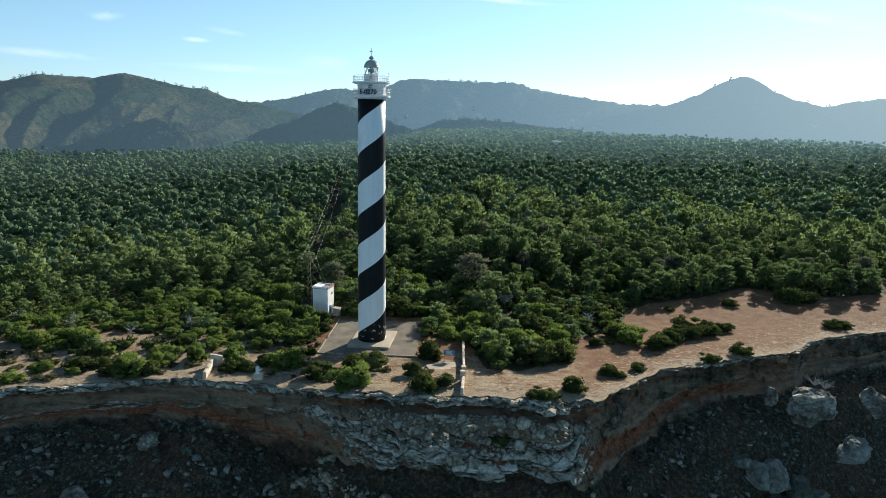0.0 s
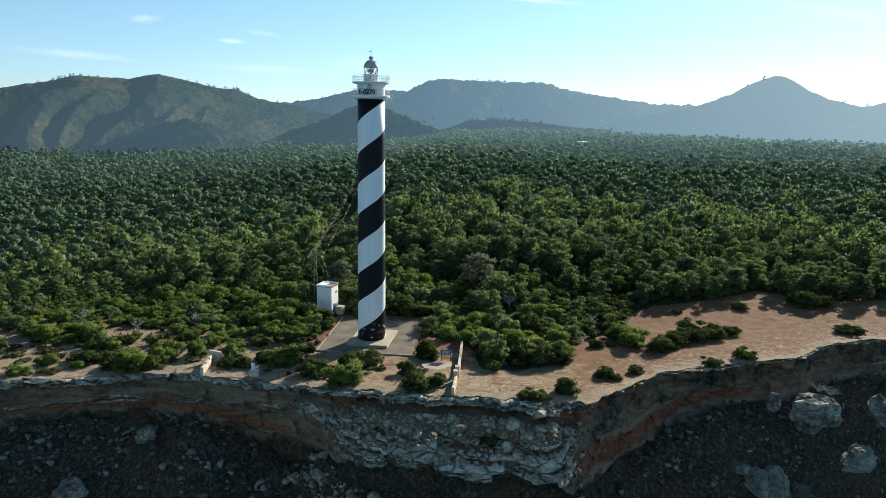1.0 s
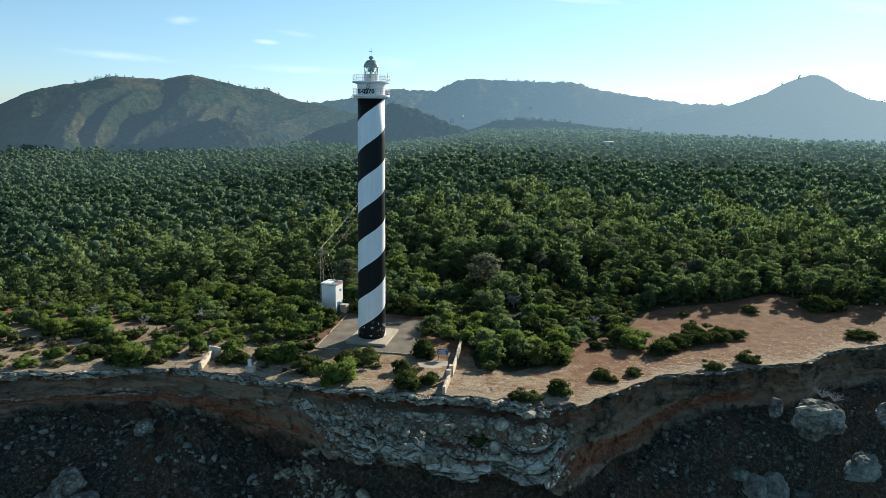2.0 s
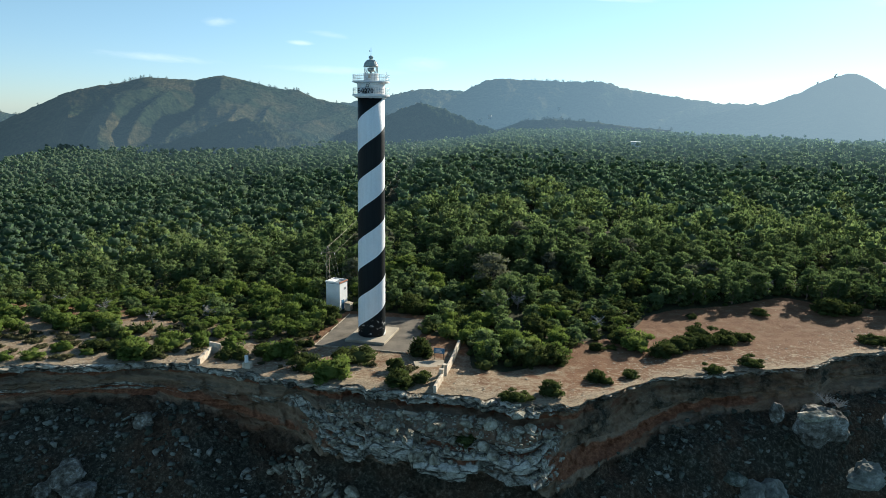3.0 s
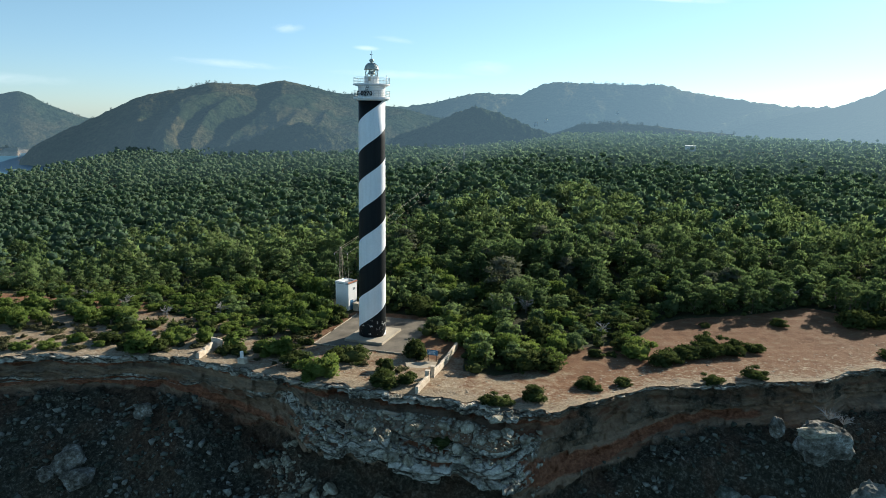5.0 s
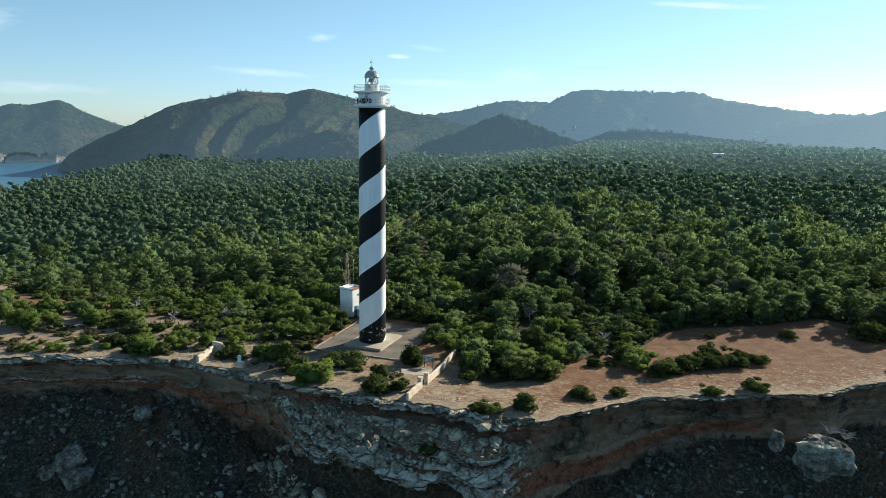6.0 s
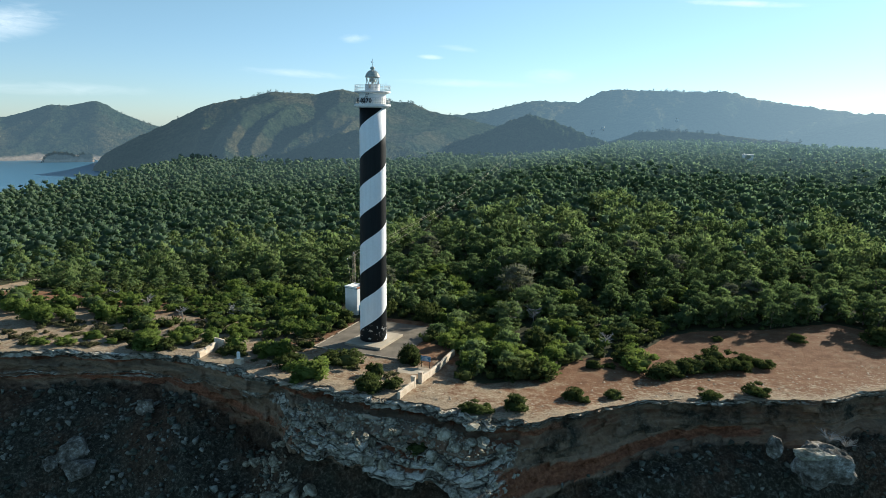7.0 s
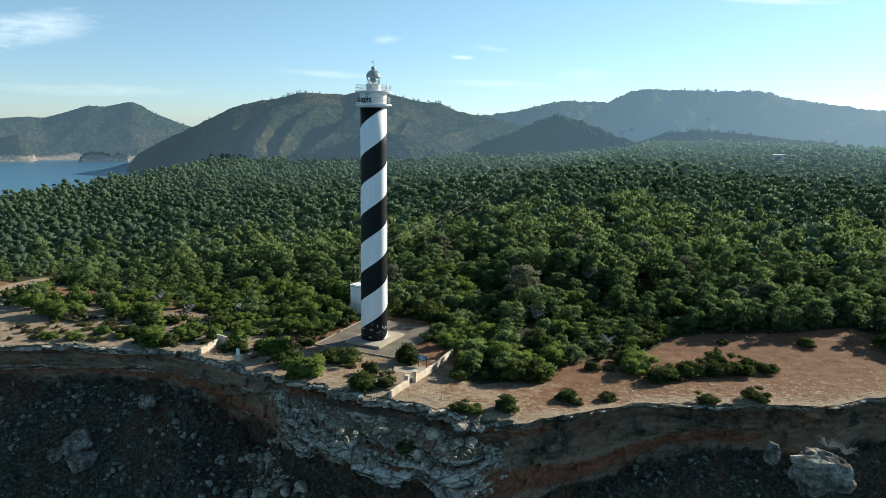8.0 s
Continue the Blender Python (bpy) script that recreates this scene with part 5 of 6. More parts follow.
def fallen_post():
    """A square concrete post thrown down on the broken bench."""
    x = 0.2
    p, n = drop(x, rim_y(x) - 3.3)
    ob = new("fallen_post", bm_mesh("fallen_post", block(bmesh.new(), (0.42, 0.42, 2.7), (0, 0, -1.35), 0.04), CONCRETE))
    ob.matrix_basis = pose(p.x, p.y, p.z + 0.45, 68, 0, -48)
    tagged(ob, "broken concrete post lying on the pale rubble", "post")


fallen_post()


def dry_bush(x, y, z, size, seed):
    """A leafless twiggy bush."""
    rnd = random.Random(seed)
    bm = bmesh.new()
    for i in range(34):
        a, up = rnd.uniform(0, math.tau), rnd.uniform(0.25, 1.2)
        e = Vector((math.cos(a), math.sin(a), up)).normalized() * size * rnd.uniform(0.6, 1.0)
        rod(bm, (0, 0, -0.3), e * 0.55, 0.028, 3)
        for k in range(2):
            rod(bm, e * 0.5, e + Vector((rnd.gauss(0, 0.2), rnd.gauss(0, 0.2), rnd.gauss(0, 0.1))) * size, 0.018, 3)
    ob = new("dry_bush", bm_mesh("dry_bush", bm, DEADWOOD))
    ob.location = (x, y, z)
    tagged(ob, "leafless grey bush rooted on a great boulder", "bush")


dry_bush(62.0, 107.6, -1.6, 1.9, 77)
dry_bush(64.2, 108.2, -2.4, 1.5, 78)


def scatter_chips():
    """Pale chips of rock strewn over the bare earth near the rim."""
    rnd = np.random.RandomState(9)
    V, F, n = [], [], 0
    base = np.array([(-1, -0.7, 0), (0.9, -0.8, 0), (1, 0.6, 0), (-0.5, 0.9, 0), (-0.6, -0.4, 0.45), (0.5, -0.4, 0.5), (0.4, 0.5, 0.4)])
    faces = np.array([(0, 1, 5), (0, 5, 4), (1, 2, 6), (1, 6, 5), (2, 3, 6), (3, 0, 4), (3, 4, 6), (4, 5, 6)])
    for i in range(2600):
        x = rnd.uniform(-75, 90)
        y = rim_y(x) + 0.3 + abs(rnd.normal(0, 6.5))
        if y > forest_front(x) + 2 or (-21.5 < x < -3.4 and y > 111.4):
            continue
        s = 0.05 + 0.17 * rnd.rand() ** 3
        a = rnd.rand() * math.tau
        rot = np.array([[math.cos(a), -math.sin(a), 0], [math.sin(a), math.cos(a), 0], [0, 0, 1]])
        V.append((base * s * rnd.uniform(0.6, 1.5, 3)) @ rot.T + (x, y, float(land(x, y)) - 0.02))
        F.append(faces + n)
        n += len(base)
    tagged(new("rock_chips", tri_mesh("rock_chips", np.concatenate(V), np.concatenate(F), RIM_STONE)), "pale chips of rock strewn on the red earth", "stones", kind="stuff")


scatter_chips()


# ---- plants ----
def ball():
    bm = bmesh.new()
    bmesh.ops.create_icosphere(bm, subdivisions=1, radius=1.0)
    bm.verts.index_update()
    v, f = np.array([v.co for v in bm.verts]), np.array([[v.index for v in f.verts] for f in bm.faces])
    bm.free()
    return v, f


BALL_V, BALL_F = ball()


def unit(v):
    return v / np.maximum(1e-6, np.linalg.norm(v, axis=-1, keepdims=True))


def spread_lobes(rnd, radius, height, low, lobes, flat, tree):
    """Centres and radii of a crown's lobes: a rounded mound, or tiers of plumes round a trunk."""
    out = []
    for i in range(lobes):
        if tree:
            u = (i + rnd.uniform(0.1, 0.9)) / lobes
            wide = radius * math.sqrt(max(0.03, 1 - (max(0.0, u - 0.35) / 0.68) ** 3)) * (0.72 + 0.28 * min(1.0, u / 0.3))
            a = 2.4 * i + rnd.uniform(-0.5, 0.5)
            lr = radius * rnd.uniform(0.32, 0.56) * (1.12 - 0.25 * u)
            q = max(0.0, wide - lr * 0.8) * rnd.uniform(0.6, 1.12)
            z = low + (height - low) * (0.12 + 0.88 * u) - lr * flat
            if q < 0.5 * radius and u < 0.6:
                q = 0.6 * radius
        else:
            a = rnd.rand() * math.tau
            k = math.sqrt(rnd.rand()) * 0.85
            u = rnd.uniform(-0.75, 1.0) * math.sqrt(max(0.05, 1 - k * k))
            lr = radius * rnd.uniform(0.26, 0.46) * (1.15 - 0.4 * k)
            q = radius * k
            z = (low + height) / 2 + (height - low) * 0.45 * u
        out.append((np.array([q * math.cos(a) * rnd.uniform(0.85, 1.1), q * math.sin(a) * rnd.uniform(0.85, 1.1), z]), lr))
    return out


def foliage(seed, radius, height, low, lobes, tufts, size, flat=0.5, cores=8, tree=False):
    """Vertices, triangles and soft normals of a crown: lobes of upright needle sprays, uneven, with gaps."""
    rnd = np.random.RandomState(seed)
    centres = spread_lobes(rnd, radius, height, low, lobes, flat, tree)
    squash = np.array([1, 1, flat])
    V, N = [], []
    for c, lr in centres:
        d = rnd.normal(size=(tufts, 3))
        d[:, 2] = np.where(rnd.rand(tufts) < 0.82, np.abs(d[:, 2]), -0.6 * np.abs(d[:, 2]))
        d = unit(d)
        p = c + d * lr * rnd.uniform(0.72, 1.1, (tufts, 1)) * squash
        n = unit(unit(d / squash) + 0.16 * rnd.normal(size=(tufts, 3)) + np.array([0, 0, 0.35]))
        grow = unit(0.6 * d + np.array([0, 0, 0.55]) + 0.45 * rnd.normal(size=(tufts, 3)))
        side = unit(np.cross(grow, n))
        s = size * rnd.uniform(0.55, 1.25, (tufts, 1))
        V.append(np.stack([p + side * s * 0.42 - grow * s * 0.4, p + grow * s * 0.9, p - side * s * 0.42 - grow * s * 0.4], 1))
        N.append(np.repeat(n[:, None, :], 3, 1))
    V, N = np.concatenate(V).reshape(-1, 3), np.concatenate(N).reshape(-1, 3)
    F = np.arange(len(V)).reshape(-1, 3)
    if cores:
        for c, lr in centres[:: max(1, math.ceil(lobes / cores))]:
            F = np.concatenate([F, BALL_F + len(V)])
            V = np.concatenate([V, BALL_V * lr * 0.62 * np.array([1, 1, flat * 0.9]) + c])
            N = np.concatenate([N, unit(BALL_V / squash)])
        if not tree:
            F = np.concatenate([F, BALL_F + len(V)])
            V = np.concatenate([V, BALL_V * np.array([0.64 * radius, 0.64 * radius, 0.36 * (height - low)]) + (0, 0, (height + low) / 2 - 0.02 * height)])
            N = np.concatenate([N, unit(BALL_V)])
    return V, F, N, centres


def trunk_bm(seed, height, r, centres):
    """A leaning tapered trunk with limbs to some of the lobes."""
    rnd = random.Random(seed)
    bm = bmesh.new()
    pts = [Vector((0, 0, -0.4))]
    for i in range(4):
        pts.append(Vector((rnd.uniform(-0.12, 0.12) * (i + 1), rnd.uniform(-0.12, 0.12) * (i + 1), height * (i + 1) / 4)))
    for i, (a, b) in enumerate(zip(pts, pts[1:])):
        q = (b - a).to_track_quat("Z", "Y").to_matrix().to_4x4()
        bmesh.ops.create_cone(bm, cap_ends=True, segments=6, radius1=r * (1 - 0.2 * i), radius2=r * (0.8 - 0.2 * i), depth=(b - a).length, matrix=Matrix.Translation((a + b) / 2) @ q)
    for c, lr in centres[::4]:
        s = pts[rnd.randrange(2, 4)]
        rod(bm, s, Vector(c), r * 0.28, 4)
    return bm


def prototype(name, label, category, group, seed, radius, height, low, lobes, tufts, size, leaf, flat=0.6, part_names=("crown", "trunk"), tree=False):
    root = thing(name, pose(0, 0, 0), label, category, group)
    V, F, N, c = foliage(seed, radius, height, low, lobes, tufts, size, flat, (lobes + 1) // 2, tree)
    part(part_names[0], tri_mesh(part_names[0], V, F, leaf, N), None, root)
    part(part_names[1], trunk_bm(seed, max(low, height * 0.55), 0.045 * height ** 0.8, c), BARK, root)
    return root


def remove_tree(root):
    for o in (*root.children_recursive, root):
        bpy.data.objects.remove(o)


PINES = [prototype("pine_tree", "green pine with a rounded crown at the wood's edge", "tree", "pines at the edge of the wood", 40 + i,
                   2.35 + 0.25 * (i % 3), 6.2 + 0.5 * (i % 2), 0.6, 14 + i, 84, 0.36, PINE if i < 5 else GREY_PINE, 0.54, tree=True) for i in range(6)]
MAQUIS = [prototype("maquis_shrub", "dense rounded green shrub of the coastal scrub", "shrub", "scrub before the pine wood", 90 + i,
                    2.3, 3.0, -0.6, 20 + i, 48, 0.32, (PINE, BRIGHT, PINE, BRIGHT, SHRUB)[i], 0.6, ("foliage", "stem")) for i in range(5)]
BUSHES = [prototype("dark_shrub", "dense dark green mastic shrub on the red earth", "shrub", "shrubs on the headland", 60 + i,
                    1.0, 1.05, -0.35, 20 + 3 * i, 70, 0.13, SHRUB, 0.75, ("foliage", "stem")) for i in range(3)]
YOUNG = [prototype("young_pine", "bright green young pine bush near the cliff edge", "shrub", "young pines on the headland", 70 + i,
                   1.0, 1.15, -0.3, 22, 80, 0.14, BRIGHT, 0.75, ("foliage", "stem")) for i in range(2)]
LOW = [prototype("heath_clump", "low dry grey-green heath clump on pale rock", "shrub", "heath clumps along the rim", 80 + i,
                 1.0, 0.55, 0.0, 11, 40, 0.17, HEATH, 0.7, ("foliage", "stem")) for i in range(2)]

trng = random.Random(11)


def plant(root, x, y, sx, sz, turn=None):
    m = pose(x, y, float(land(x, y)) - 0.05, 0, 0, trng.uniform(0, 360) if turn is None else turn)
    ob = copy_thing(root, m)
    ob.scale = (sx, sx * trng.uniform(0.85, 1.1), sz)
    return ob


# shrubs that stand singly: kind, place, half width, height
for kind, x, y, r, h in (
        ("y", -13.6, 96.6, 3.2, 2.9), ("d", -18.6, 100.3, 2.7, 2.2), ("d", -11.2, 105.9, 3.5, 2.4), ("d", -14.0, 105.7, 2.4, 2.0), ("d", -4.3, 101.5, 1.9, 2.0), ("d", -2.4, 95.4, 2.6, 2.2),
        ("d", 0.4, 97.1, 1.6, 1.7), ("d", -1.9, 111.2, 2.5, 2.9), ("d", 26.6, 104.2, 1.9, 1.6), ("d", 28.2, 103.4, 1.2, 1.2), ("d", 32.6, 107.0, 1.5, 1.2), ("d", 19.8, 96.1, 2.1, 2.0), ("d", 15.2, 93.4, 2.1, 1.3), ("d", 13.8, 93.2, 1.5, 1.0),
        ("d", 46.2, 112.2, 1.9, 1.4), ("d", 53.2, 116.5, 2.3, 1.8), ("d", 33.0, 124.8, 2.4, 2.2), ("y", 35.6, 122.0, 3.1, 2.6), ("d", 38.8, 118.8, 2.6, 2.2), ("d", 41.2, 121.8, 2.5, 2.0), ("d", 44.0, 123.5, 2.8, 2.0),
        ("d", 47.4, 126.2, 3.2, 2.2), ("d", 48.2, 131.1, 2.8, 2.4), ("d", 51.6, 127.8, 2.6, 1.8), ("d", 52.6, 132.2, 1.9, 1.6), ("d", 55.6, 130.4, 2.2, 1.5), ("d", 63.5, 146.6, 2.0, 1.3), ("d", 78.6, 150.0, 3.6, 3.0), ("d", 82.5, 150.3, 2.8, 2.2),
        ("d", 49.0, 142.3, 1.2, 0.9), ("d", 28.2, 119.7, 1.4, 1.2), ("d", 31.0, 120.7, 1.0, 0.8), ("d", 20.4, 111.8, 3.2, 2.9), ("d", 79.5, 133.2, 2.6, 1.5), ("d", 81.5, 133.7, 1.8, 1.2),
        ("y", -26.2, 130.4, 2.6, 3.4), ("d", -23.2, 129.6, 1.9, 2.4), ("y", -29.4, 131.6, 3.0, 3.8), ("y", -25.4, 105.6, 3.3, 2.6), ("d", -28.6, 106.3, 2.0, 1.6), ("y", -34.0, 106.6, 2.2, 2.2), ("d", -33.4, 102.9, 1.7, 1.4), ("d", -31.0, 103.3, 1.7, 1.5), ("y", -49.0, 102.4, 3.4, 3.0), ("d", -52.0, 103.1, 2.2, 1.9), ("d", -46.6, 102.5, 2.3, 2.0),
        ("y", -45.6, 107.7, 2.9, 2.4), ("y", -64.0, 104.2, 1.9, 1.4), ("y", -66.2, 100.0, 2.0, 1.3), ("d", -59.0, 106.3, 2.6, 1.6), ("y", -58.4, 103.1, 1.2, 0.9), ("y", -70.5, 98.2, 1.8, 1.2), ("d", -56.0, 106.6, 2.2, 1.5), ("y", -40.6, 109.1, 2.0, 2.3)):
    rx = (BUSHES if kind == "d" else YOUNG)
    plant(rx[trng.randrange(len(rx))], x, y, r, h / 1.1)
p, _ = drop(8.6, rim_y(8.6) - 6.4)
bush = plant(BUSHES[0], 8.6, 100.0, 1.7, 1.0)
bush.location = p - Vector((0, 0, 0.15))
for i in range(150):
    x = trng.uniform(-84, -22) if i < 132 else trng.uniform(-20, 0)
    y = rim_y(x) + trng.uniform(1.5, 20)
    if y < forest_front(x) + (12 if x < -24 else 2) and not (-21.5 < x < -3 and y > 108):
        plant(LOW[i % 2], x, y, trng.uniform(0.5, 1.5), trng.uniform(0.5, 1.2))


for i in range(34):
    x, y = trng.uniform(-26.5, -21.9), trng.uniform(106, 128)
    plant(LOW[i % 2] if i % 3 else BUSHES[1], x, y, trng.uniform(0.5, 1.3), trng.uniform(0.5, 1.1))


# the wood: places on a jittered lattice, nearest ones as single trees
def wood_places():
    rnd = np.random.RandomState(21)
    out = []
    for lo, hi, step in ((0, 175, 4.0), (175, 260, 5.4), (260, 480, 6.2), (480, 960, 8.2)):
        g = np.arange(-760, 760, step)
        gx, gy = np.meshgrid(g, np.arange(90, 960, step))
        x = (gx + rnd.uniform(-0.48, 0.48, gx.shape) * step).ravel()
        y = (gy + rnd.uniform(-0.48, 0.48, gx.shape) * step).ravel()
        r, az = np.hypot(x - 20, y), np.degrees(np.arctan2(x - 20, y))
        keep = (r >= lo) & (r < hi) & (y > forest_front(x) + 0.8) & (az > -59) & (az < 44) & (r < np.interp(-az, [34, 37, 40, 45, 54, 70], [1500, 900, 720, 580, 430, 380]) + 15)
        keep &= ~((np.abs(x + 24) < 3.6) & (y > 133) & (y < 140.5)) & ~((np.abs(x + 29) < 1.8) & (y > 138) & (y < 148))
        lane = np.interp(y, [150, 467], [-29.5, -66])
        keep &= ~((np.abs(x - lane) < 3.6) & (y > 148) & (y < 450) & (rnd.rand(len(x)) < 0.92))
        keep &= ~((off_track(x, y) > -3.5) & (off_track(x, y) < 6.5))
        x, y, r = x[keep], y[keep], r[keep]
        deep = y - forest_front(x)
        edge = 2.5 + 2.8 * smooth_step(x, 36, 46) - 0.7 * (1 - smooth_step(x, -36, -24))
        h = edge + (6.6 - edge) * smooth_step(deep, 10 + 24 * smooth_step(-x, 24, 55), 60 + 26 * smooth_step(-x, 24, 55)) + 1.4 * smooth_step(r, 170, 300) + rnd.normal(0, 1.6, len(x)) * (0.4 + 0.6 * smooth_step(deep, 0, 40)) + 1.1 * np.sin(x / 17) * np.sin(y / 13)
        h = np.clip(h, 1.6, 11.5)
        gaps = np.sin(x / 6.1 + 1.7 * np.sin(y / 9.0)) * np.sin(y / 7.3 + 1.3 * np.sin(x / 11.0))
        thin = ~((x < -28) & (y < 142) & (gaps > 0.55 - 0.35 * smooth_step(-y, -118, -108) - 0.35 * smooth_step(-x, 55, 85) * smooth_step(-y, -140, -128))) & ~((gaps > 0.93) & (r > 150))
        x, y, r, h, deep = x[thin], y[thin], r[thin], h[thin], deep[thin]
        out.append((x, y, r, h, deep))
    return [np.concatenate(c) for c in zip(*out)]


WX, WY, WR, WH, WD = wood_places()
# thin the tall trees of the nearer wood, where low scrub stands closer
tall_thin = (WR < 175) & (WH > 4.6) & ~((WX > 34) & (WD < 16)) & (np.random.RandomState(8).rand(len(WX)) < 0.36)
WX, WY, WR, WH, WD = [c[~tall_thin] for c in (WX, WY, WR, WH, WD)]
order = np.argsort(WD + 0.12 * np.abs(WX - 10))
low_ones = [i for i in order.tolist() if WH[i] < 4.2 and WR[i] < 190][:290]
high_ones = [i for i in order.tolist() if WH[i] >= 4.2 and WR[i] < 200][:285]
single = set(low_ones) | set(high_ones)
for i in sorted(single):
    if WH[i] < 4.2:
        k = WH[i] / 3.0
        plant(MAQUIS[trng.choice((1, 3, 1, 3, 0)) if WX[i] < -20 else trng.randrange(5)], float(WX[i]), float(WY[i]), trng.uniform(0.85, 1.3) * (0.45 + 0.55 * k), k)
    else:
        k = WH[i] / 6.4
        plant(PINES[trng.randrange(5) if trng.random() < 0.93 else 5], float(WX[i]), float(WY[i]), k * trng.uniform(0.9, 1.2), k)


def wood(name, label, picks, protos, material, seed):
    """Joins many trees into one mesh of uncounted wood."""
    rnd = np.random.RandomState(seed)
    V, F, N, n = [], [], [], 0
    zs = land(WX[picks], WY[picks])
    for i, z in zip(picks, zs):
        v, f, nn = protos[rnd.randint(len(protos))]
        a, s = rnd.rand() * math.tau, WH[i] / 6.4
        w = s * rnd.uniform(0.85, 1.25) * (1.35 if WH[i] < 4.2 else 1.0)
        c, d = math.cos(a) * w, math.sin(a) * w
        q = np.empty_like(v)
        q[:, 0], q[:, 1], q[:, 2] = WX[i] + c * v[:, 0] - d * v[:, 1], WY[i] + d * v[:, 0] + c * v[:, 1], z - 0.1 + s * v[:, 2]
        V.append(q)
        c, d = math.cos(a), math.sin(a)
        N.append(np.stack([c * nn[:, 0] - d * nn[:, 1], d * nn[:, 0] + c * nn[:, 1], nn[:, 2]], 1))
        F.append(f + n)
        n += len(v)
    ob = new(name, tri_mesh(name, np.concatenate(V), np.concatenate(F), material, np.concatenate(N)))
    return tagged(ob, label, "wood", kind="stuff")


rest = np.array([i for i in range(len(WX)) if i not in single])
soft = WR + np.random.RandomState(4).normal(0, 28, len(WR))
near = rest[soft[rest] < 250]
middle = rest[(soft[rest] >= 250) & (soft[rest] < 400)]
beyond = rest[(soft[rest] >= 400) & (soft[rest] < 545)]
distant = rest[soft[rest] >= 545]
P1 = [foliage(140 + i, 2.35 + 0.25 * (i % 3), 6.2 + 0.5 * (i % 2), 0.6, 11 + i % 3, 34, 0.5, 0.62, 7, True)[:3] for i in range(6)]


def lumpy(seed, radius, height, low, pads, tufts, size, flat):
    """A far crown: a few uneven tiers of foliage, with sprays breaking the outline."""
    rnd = np.random.RandomState(seed)
    squash = np.array([1, 1, flat])
    V, F, N, n = [], [], [], 0
    for c, lr in spread_lobes(rnd, radius, height, low, pads, flat, True):
        lr = lr * 1.25
        V.append(BALL_V * 0.78 * lr * squash * rnd.uniform(0.8, 1.2, (12, 1)) + c)
        N.append(unit(BALL_V / squash))
        F.append(BALL_F + n)
        n += 12
        d = rnd.normal(size=(tufts, 3))
        d[:, 2] = np.abs(d[:, 2])
        d = unit(d)
        p = c + d * lr * squash * rnd.uniform(0.75, 1.1, (tufts, 1))
        nn = unit(unit(d / squash) + 0.16 * rnd.normal(size=(tufts, 3)) + np.array([0, 0, 0.35]))
        grow = unit(0.6 * d + np.array([0, 0, 0.5]) + 0.4 * rnd.normal(size=(tufts, 3)))
        side = unit(np.cross(grow, nn))
        w = size * rnd.uniform(0.6, 1.3, (tufts, 1))
        V.append(np.stack([p + side * w * 0.5 - grow * w * 0.4, p + grow * w * 0.8, p - side * w * 0.5 - grow * w * 0.4], 1).reshape(-1, 3))
        N.append(np.repeat(nn, 3, 0))
        F.append(np.arange(tufts * 3).reshape(-1, 3) + n)
        n += tufts * 3
    return np.concatenate(V), np.concatenate(F), np.concatenate(N)


P2 = [lumpy(160 + i, 2.3 + 0.25 * (i % 3), 6.4 + 0.3 * (i % 2), 0.6, 5, 11, 0.55, 0.75) for i in range(8)]
P3 = [lumpy(180 + i, 2.6 + 0.25 * (i % 3), 6.4, 0.8, 3, 6, 0.75, 0.9) for i in range(8)]


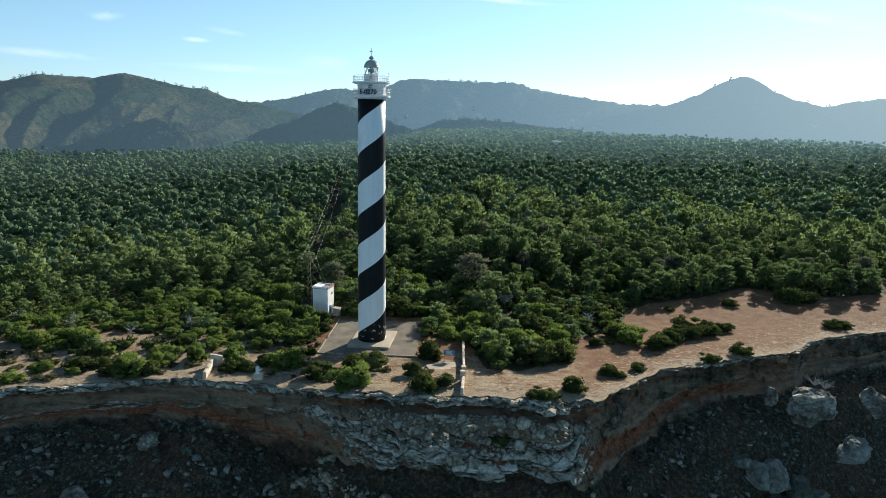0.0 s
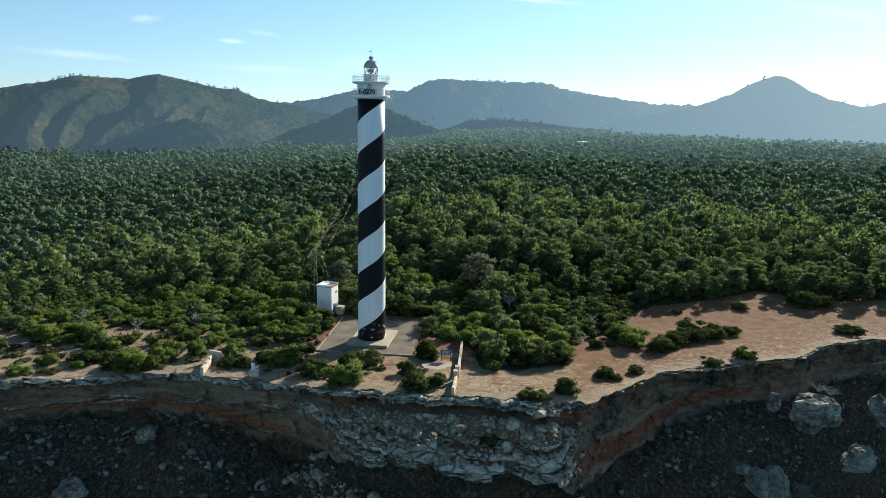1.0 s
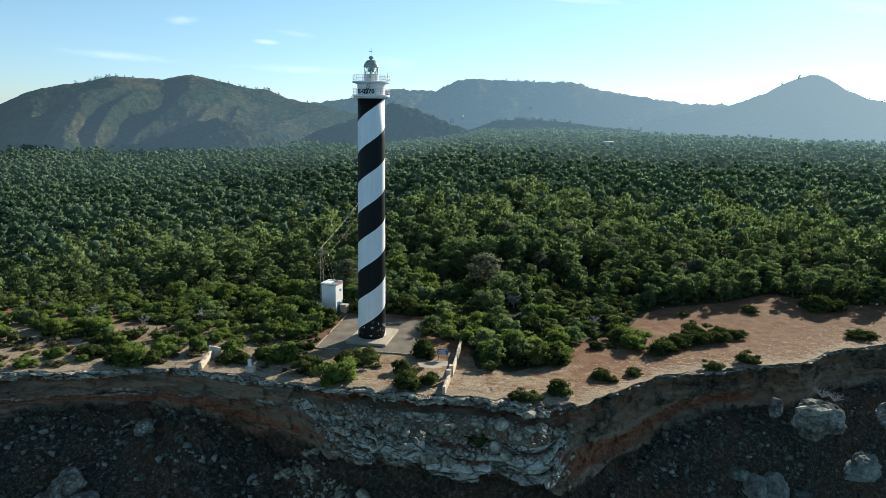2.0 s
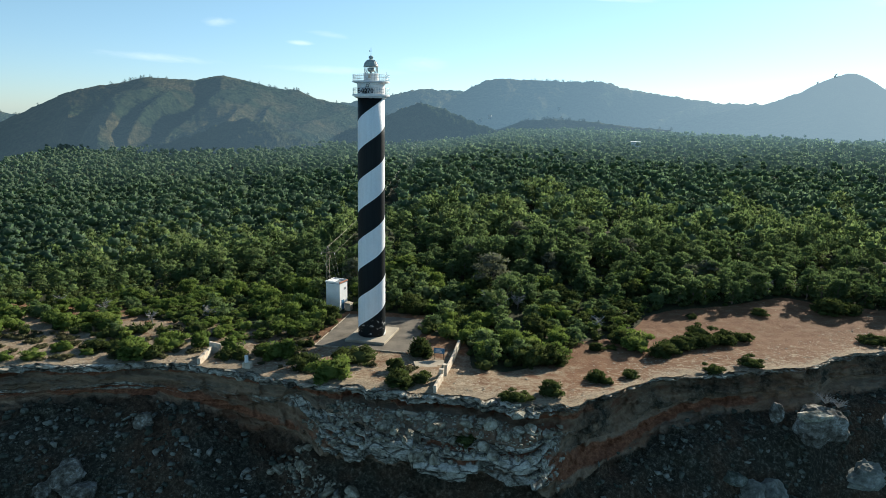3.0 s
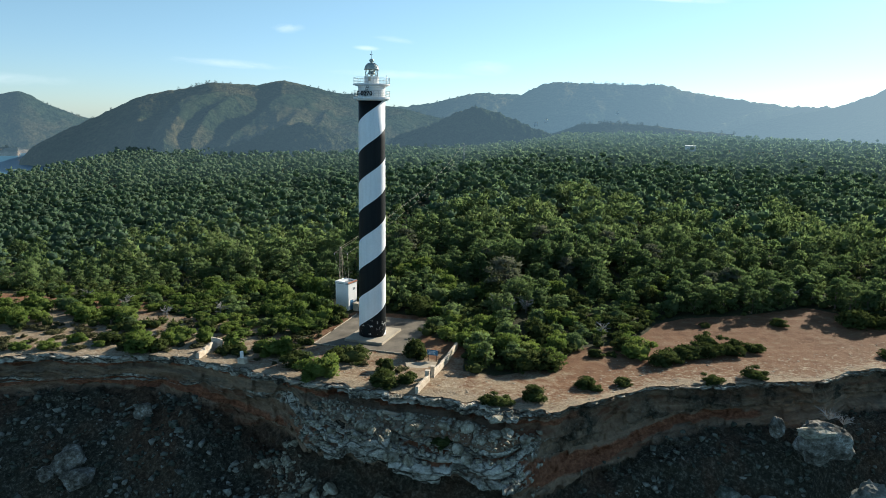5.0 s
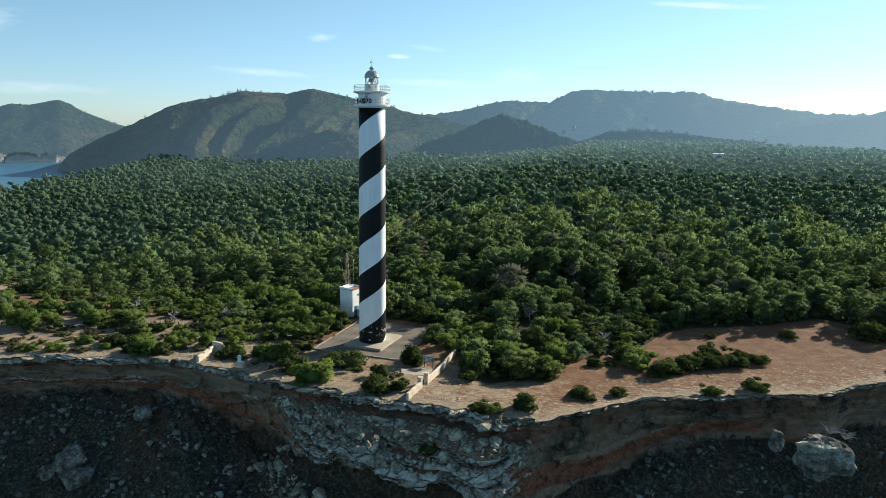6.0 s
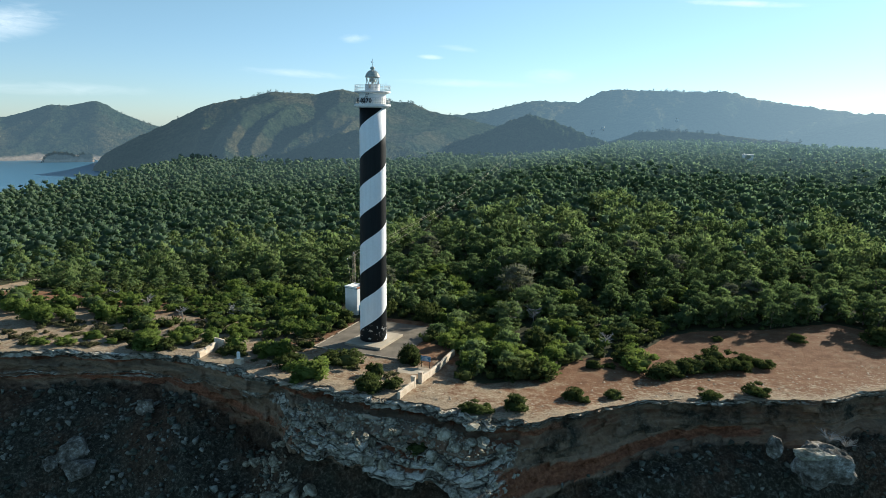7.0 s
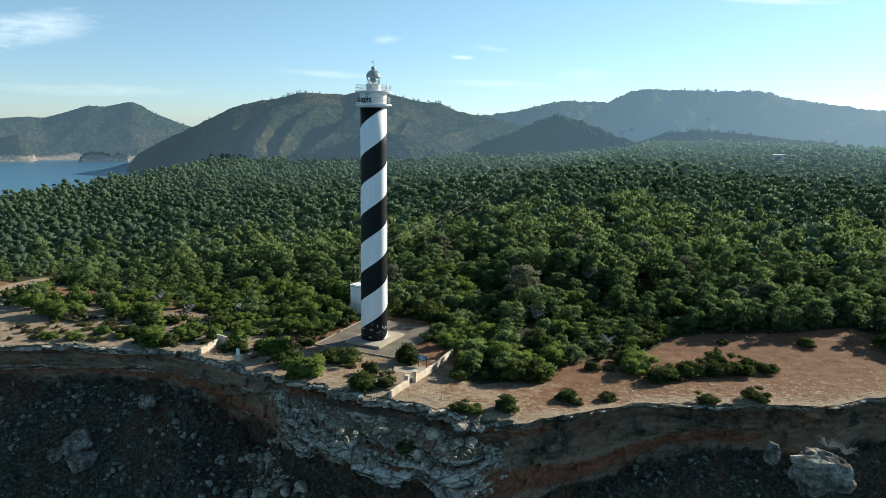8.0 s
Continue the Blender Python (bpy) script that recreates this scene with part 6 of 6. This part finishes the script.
def undergrowth():
    """Low scrub that fills the floor of the nearer wood."""
    rnd = np.random.RandomState(41)
    protos = [foliage(220 + i, 1.6, 1.7, -0.4, 7, 9, 0.44, 0.7, cores=1)[:3] for i in range(5)]
    V, F, N, n = [], [], [], 0
    gx, gy = np.meshgrid(np.arange(-170, 150, 3.5), np.arange(98, 235, 3.5))
    x, y = (gx + rnd.uniform(-1.4, 1.4, gx.shape)).ravel(), (gy + rnd.uniform(-1.4, 1.4, gx.shape)).ravel()
    r, az = np.hypot(x - 20, y), np.degrees(np.arctan2(x - 20, y))
    keep = (y > forest_front(x) + 0.5) & (r < 205) & (az > -59) & (az < 44) & ~((np.abs(x + 24) < 3.2) & (y > 132) & (y < 140)) & ~((off_track(x, y) > -2.5) & (off_track(x, y) < 4.5))
    keep &= ~((x < -28) & (y < np.where(x < -60, 136, 124)) & (rnd.rand(len(x)) < 0.6))
    x, y = x[keep], y[keep]
    for px, py, z in zip(x, y, land(x, y)):
        v, f, nn = protos[rnd.randint(5)]
        a, k = rnd.rand() * math.tau, rnd.uniform(0.5, 1.25)
        c, d = math.cos(a) * k, math.sin(a) * k
        V.append(np.stack([px + c * v[:, 0] - d * v[:, 1], py + d * v[:, 0] + c * v[:, 1], z + k * v[:, 2]], 1))
        c, d = math.cos(a), math.sin(a)
        N.append(np.stack([c * nn[:, 0] - d * nn[:, 1], d * nn[:, 0] + c * nn[:, 1], nn[:, 2]], 1))
        F.append(f + n)
        n += len(v)
    tagged(new("undergrowth", tri_mesh("undergrowth", np.concatenate(V), np.concatenate(F), SHRUB, np.concatenate(N))), "low dark green scrub under the pines", "scrub", kind="stuff")


undergrowth()
wood("pine_wood", "dense green pine wood behind the lighthouse", near, P1, PINE, 1)
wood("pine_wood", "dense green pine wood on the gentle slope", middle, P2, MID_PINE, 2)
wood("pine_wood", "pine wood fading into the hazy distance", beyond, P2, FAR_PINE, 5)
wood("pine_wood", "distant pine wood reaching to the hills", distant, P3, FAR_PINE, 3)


def crest_trees():
    """Trees that stand along the skyline of the hills."""
    rnd = np.random.RandomState(31)
    V, F, n = [], [], 0
    for line in CREST:
        for p in line:
            clump = math.sin(p[0] / 31.0) + math.sin(p[0] / 77.0 + 1.0)
            if rnd.rand() > 0.02 + 0.5 * max(0.0, clump - 0.55):
                continue
            v, f, _ = P2[rnd.randint(8)]
            k = rnd.uniform(0.4, 0.85)
            a = rnd.rand() * math.tau
            c, d = math.cos(a) * k, math.sin(a) * k
            q = np.stack([p[0] + rnd.uniform(-1, 1) + c * v[:, 0] - d * v[:, 1], p[1] + rnd.uniform(-2, 2) + d * v[:, 0] + c * v[:, 1], p[2] - 1.2 + k * v[:, 2]], 1)
            V.append(q)
            F.append(f + n)
            n += len(v)
    # the hill material gives these trees the same painted haze
    tagged(new("crest_trees", tri_mesh("crest_trees", np.concatenate(V), np.concatenate(F), HILL)), "scattered trees along the crests of the hills", "trees", kind="stuff")


crest_trees()
for r in (*PINES, *MAQUIS, *BUSHES, *YOUNG, *LOW):
    remove_tree(r)
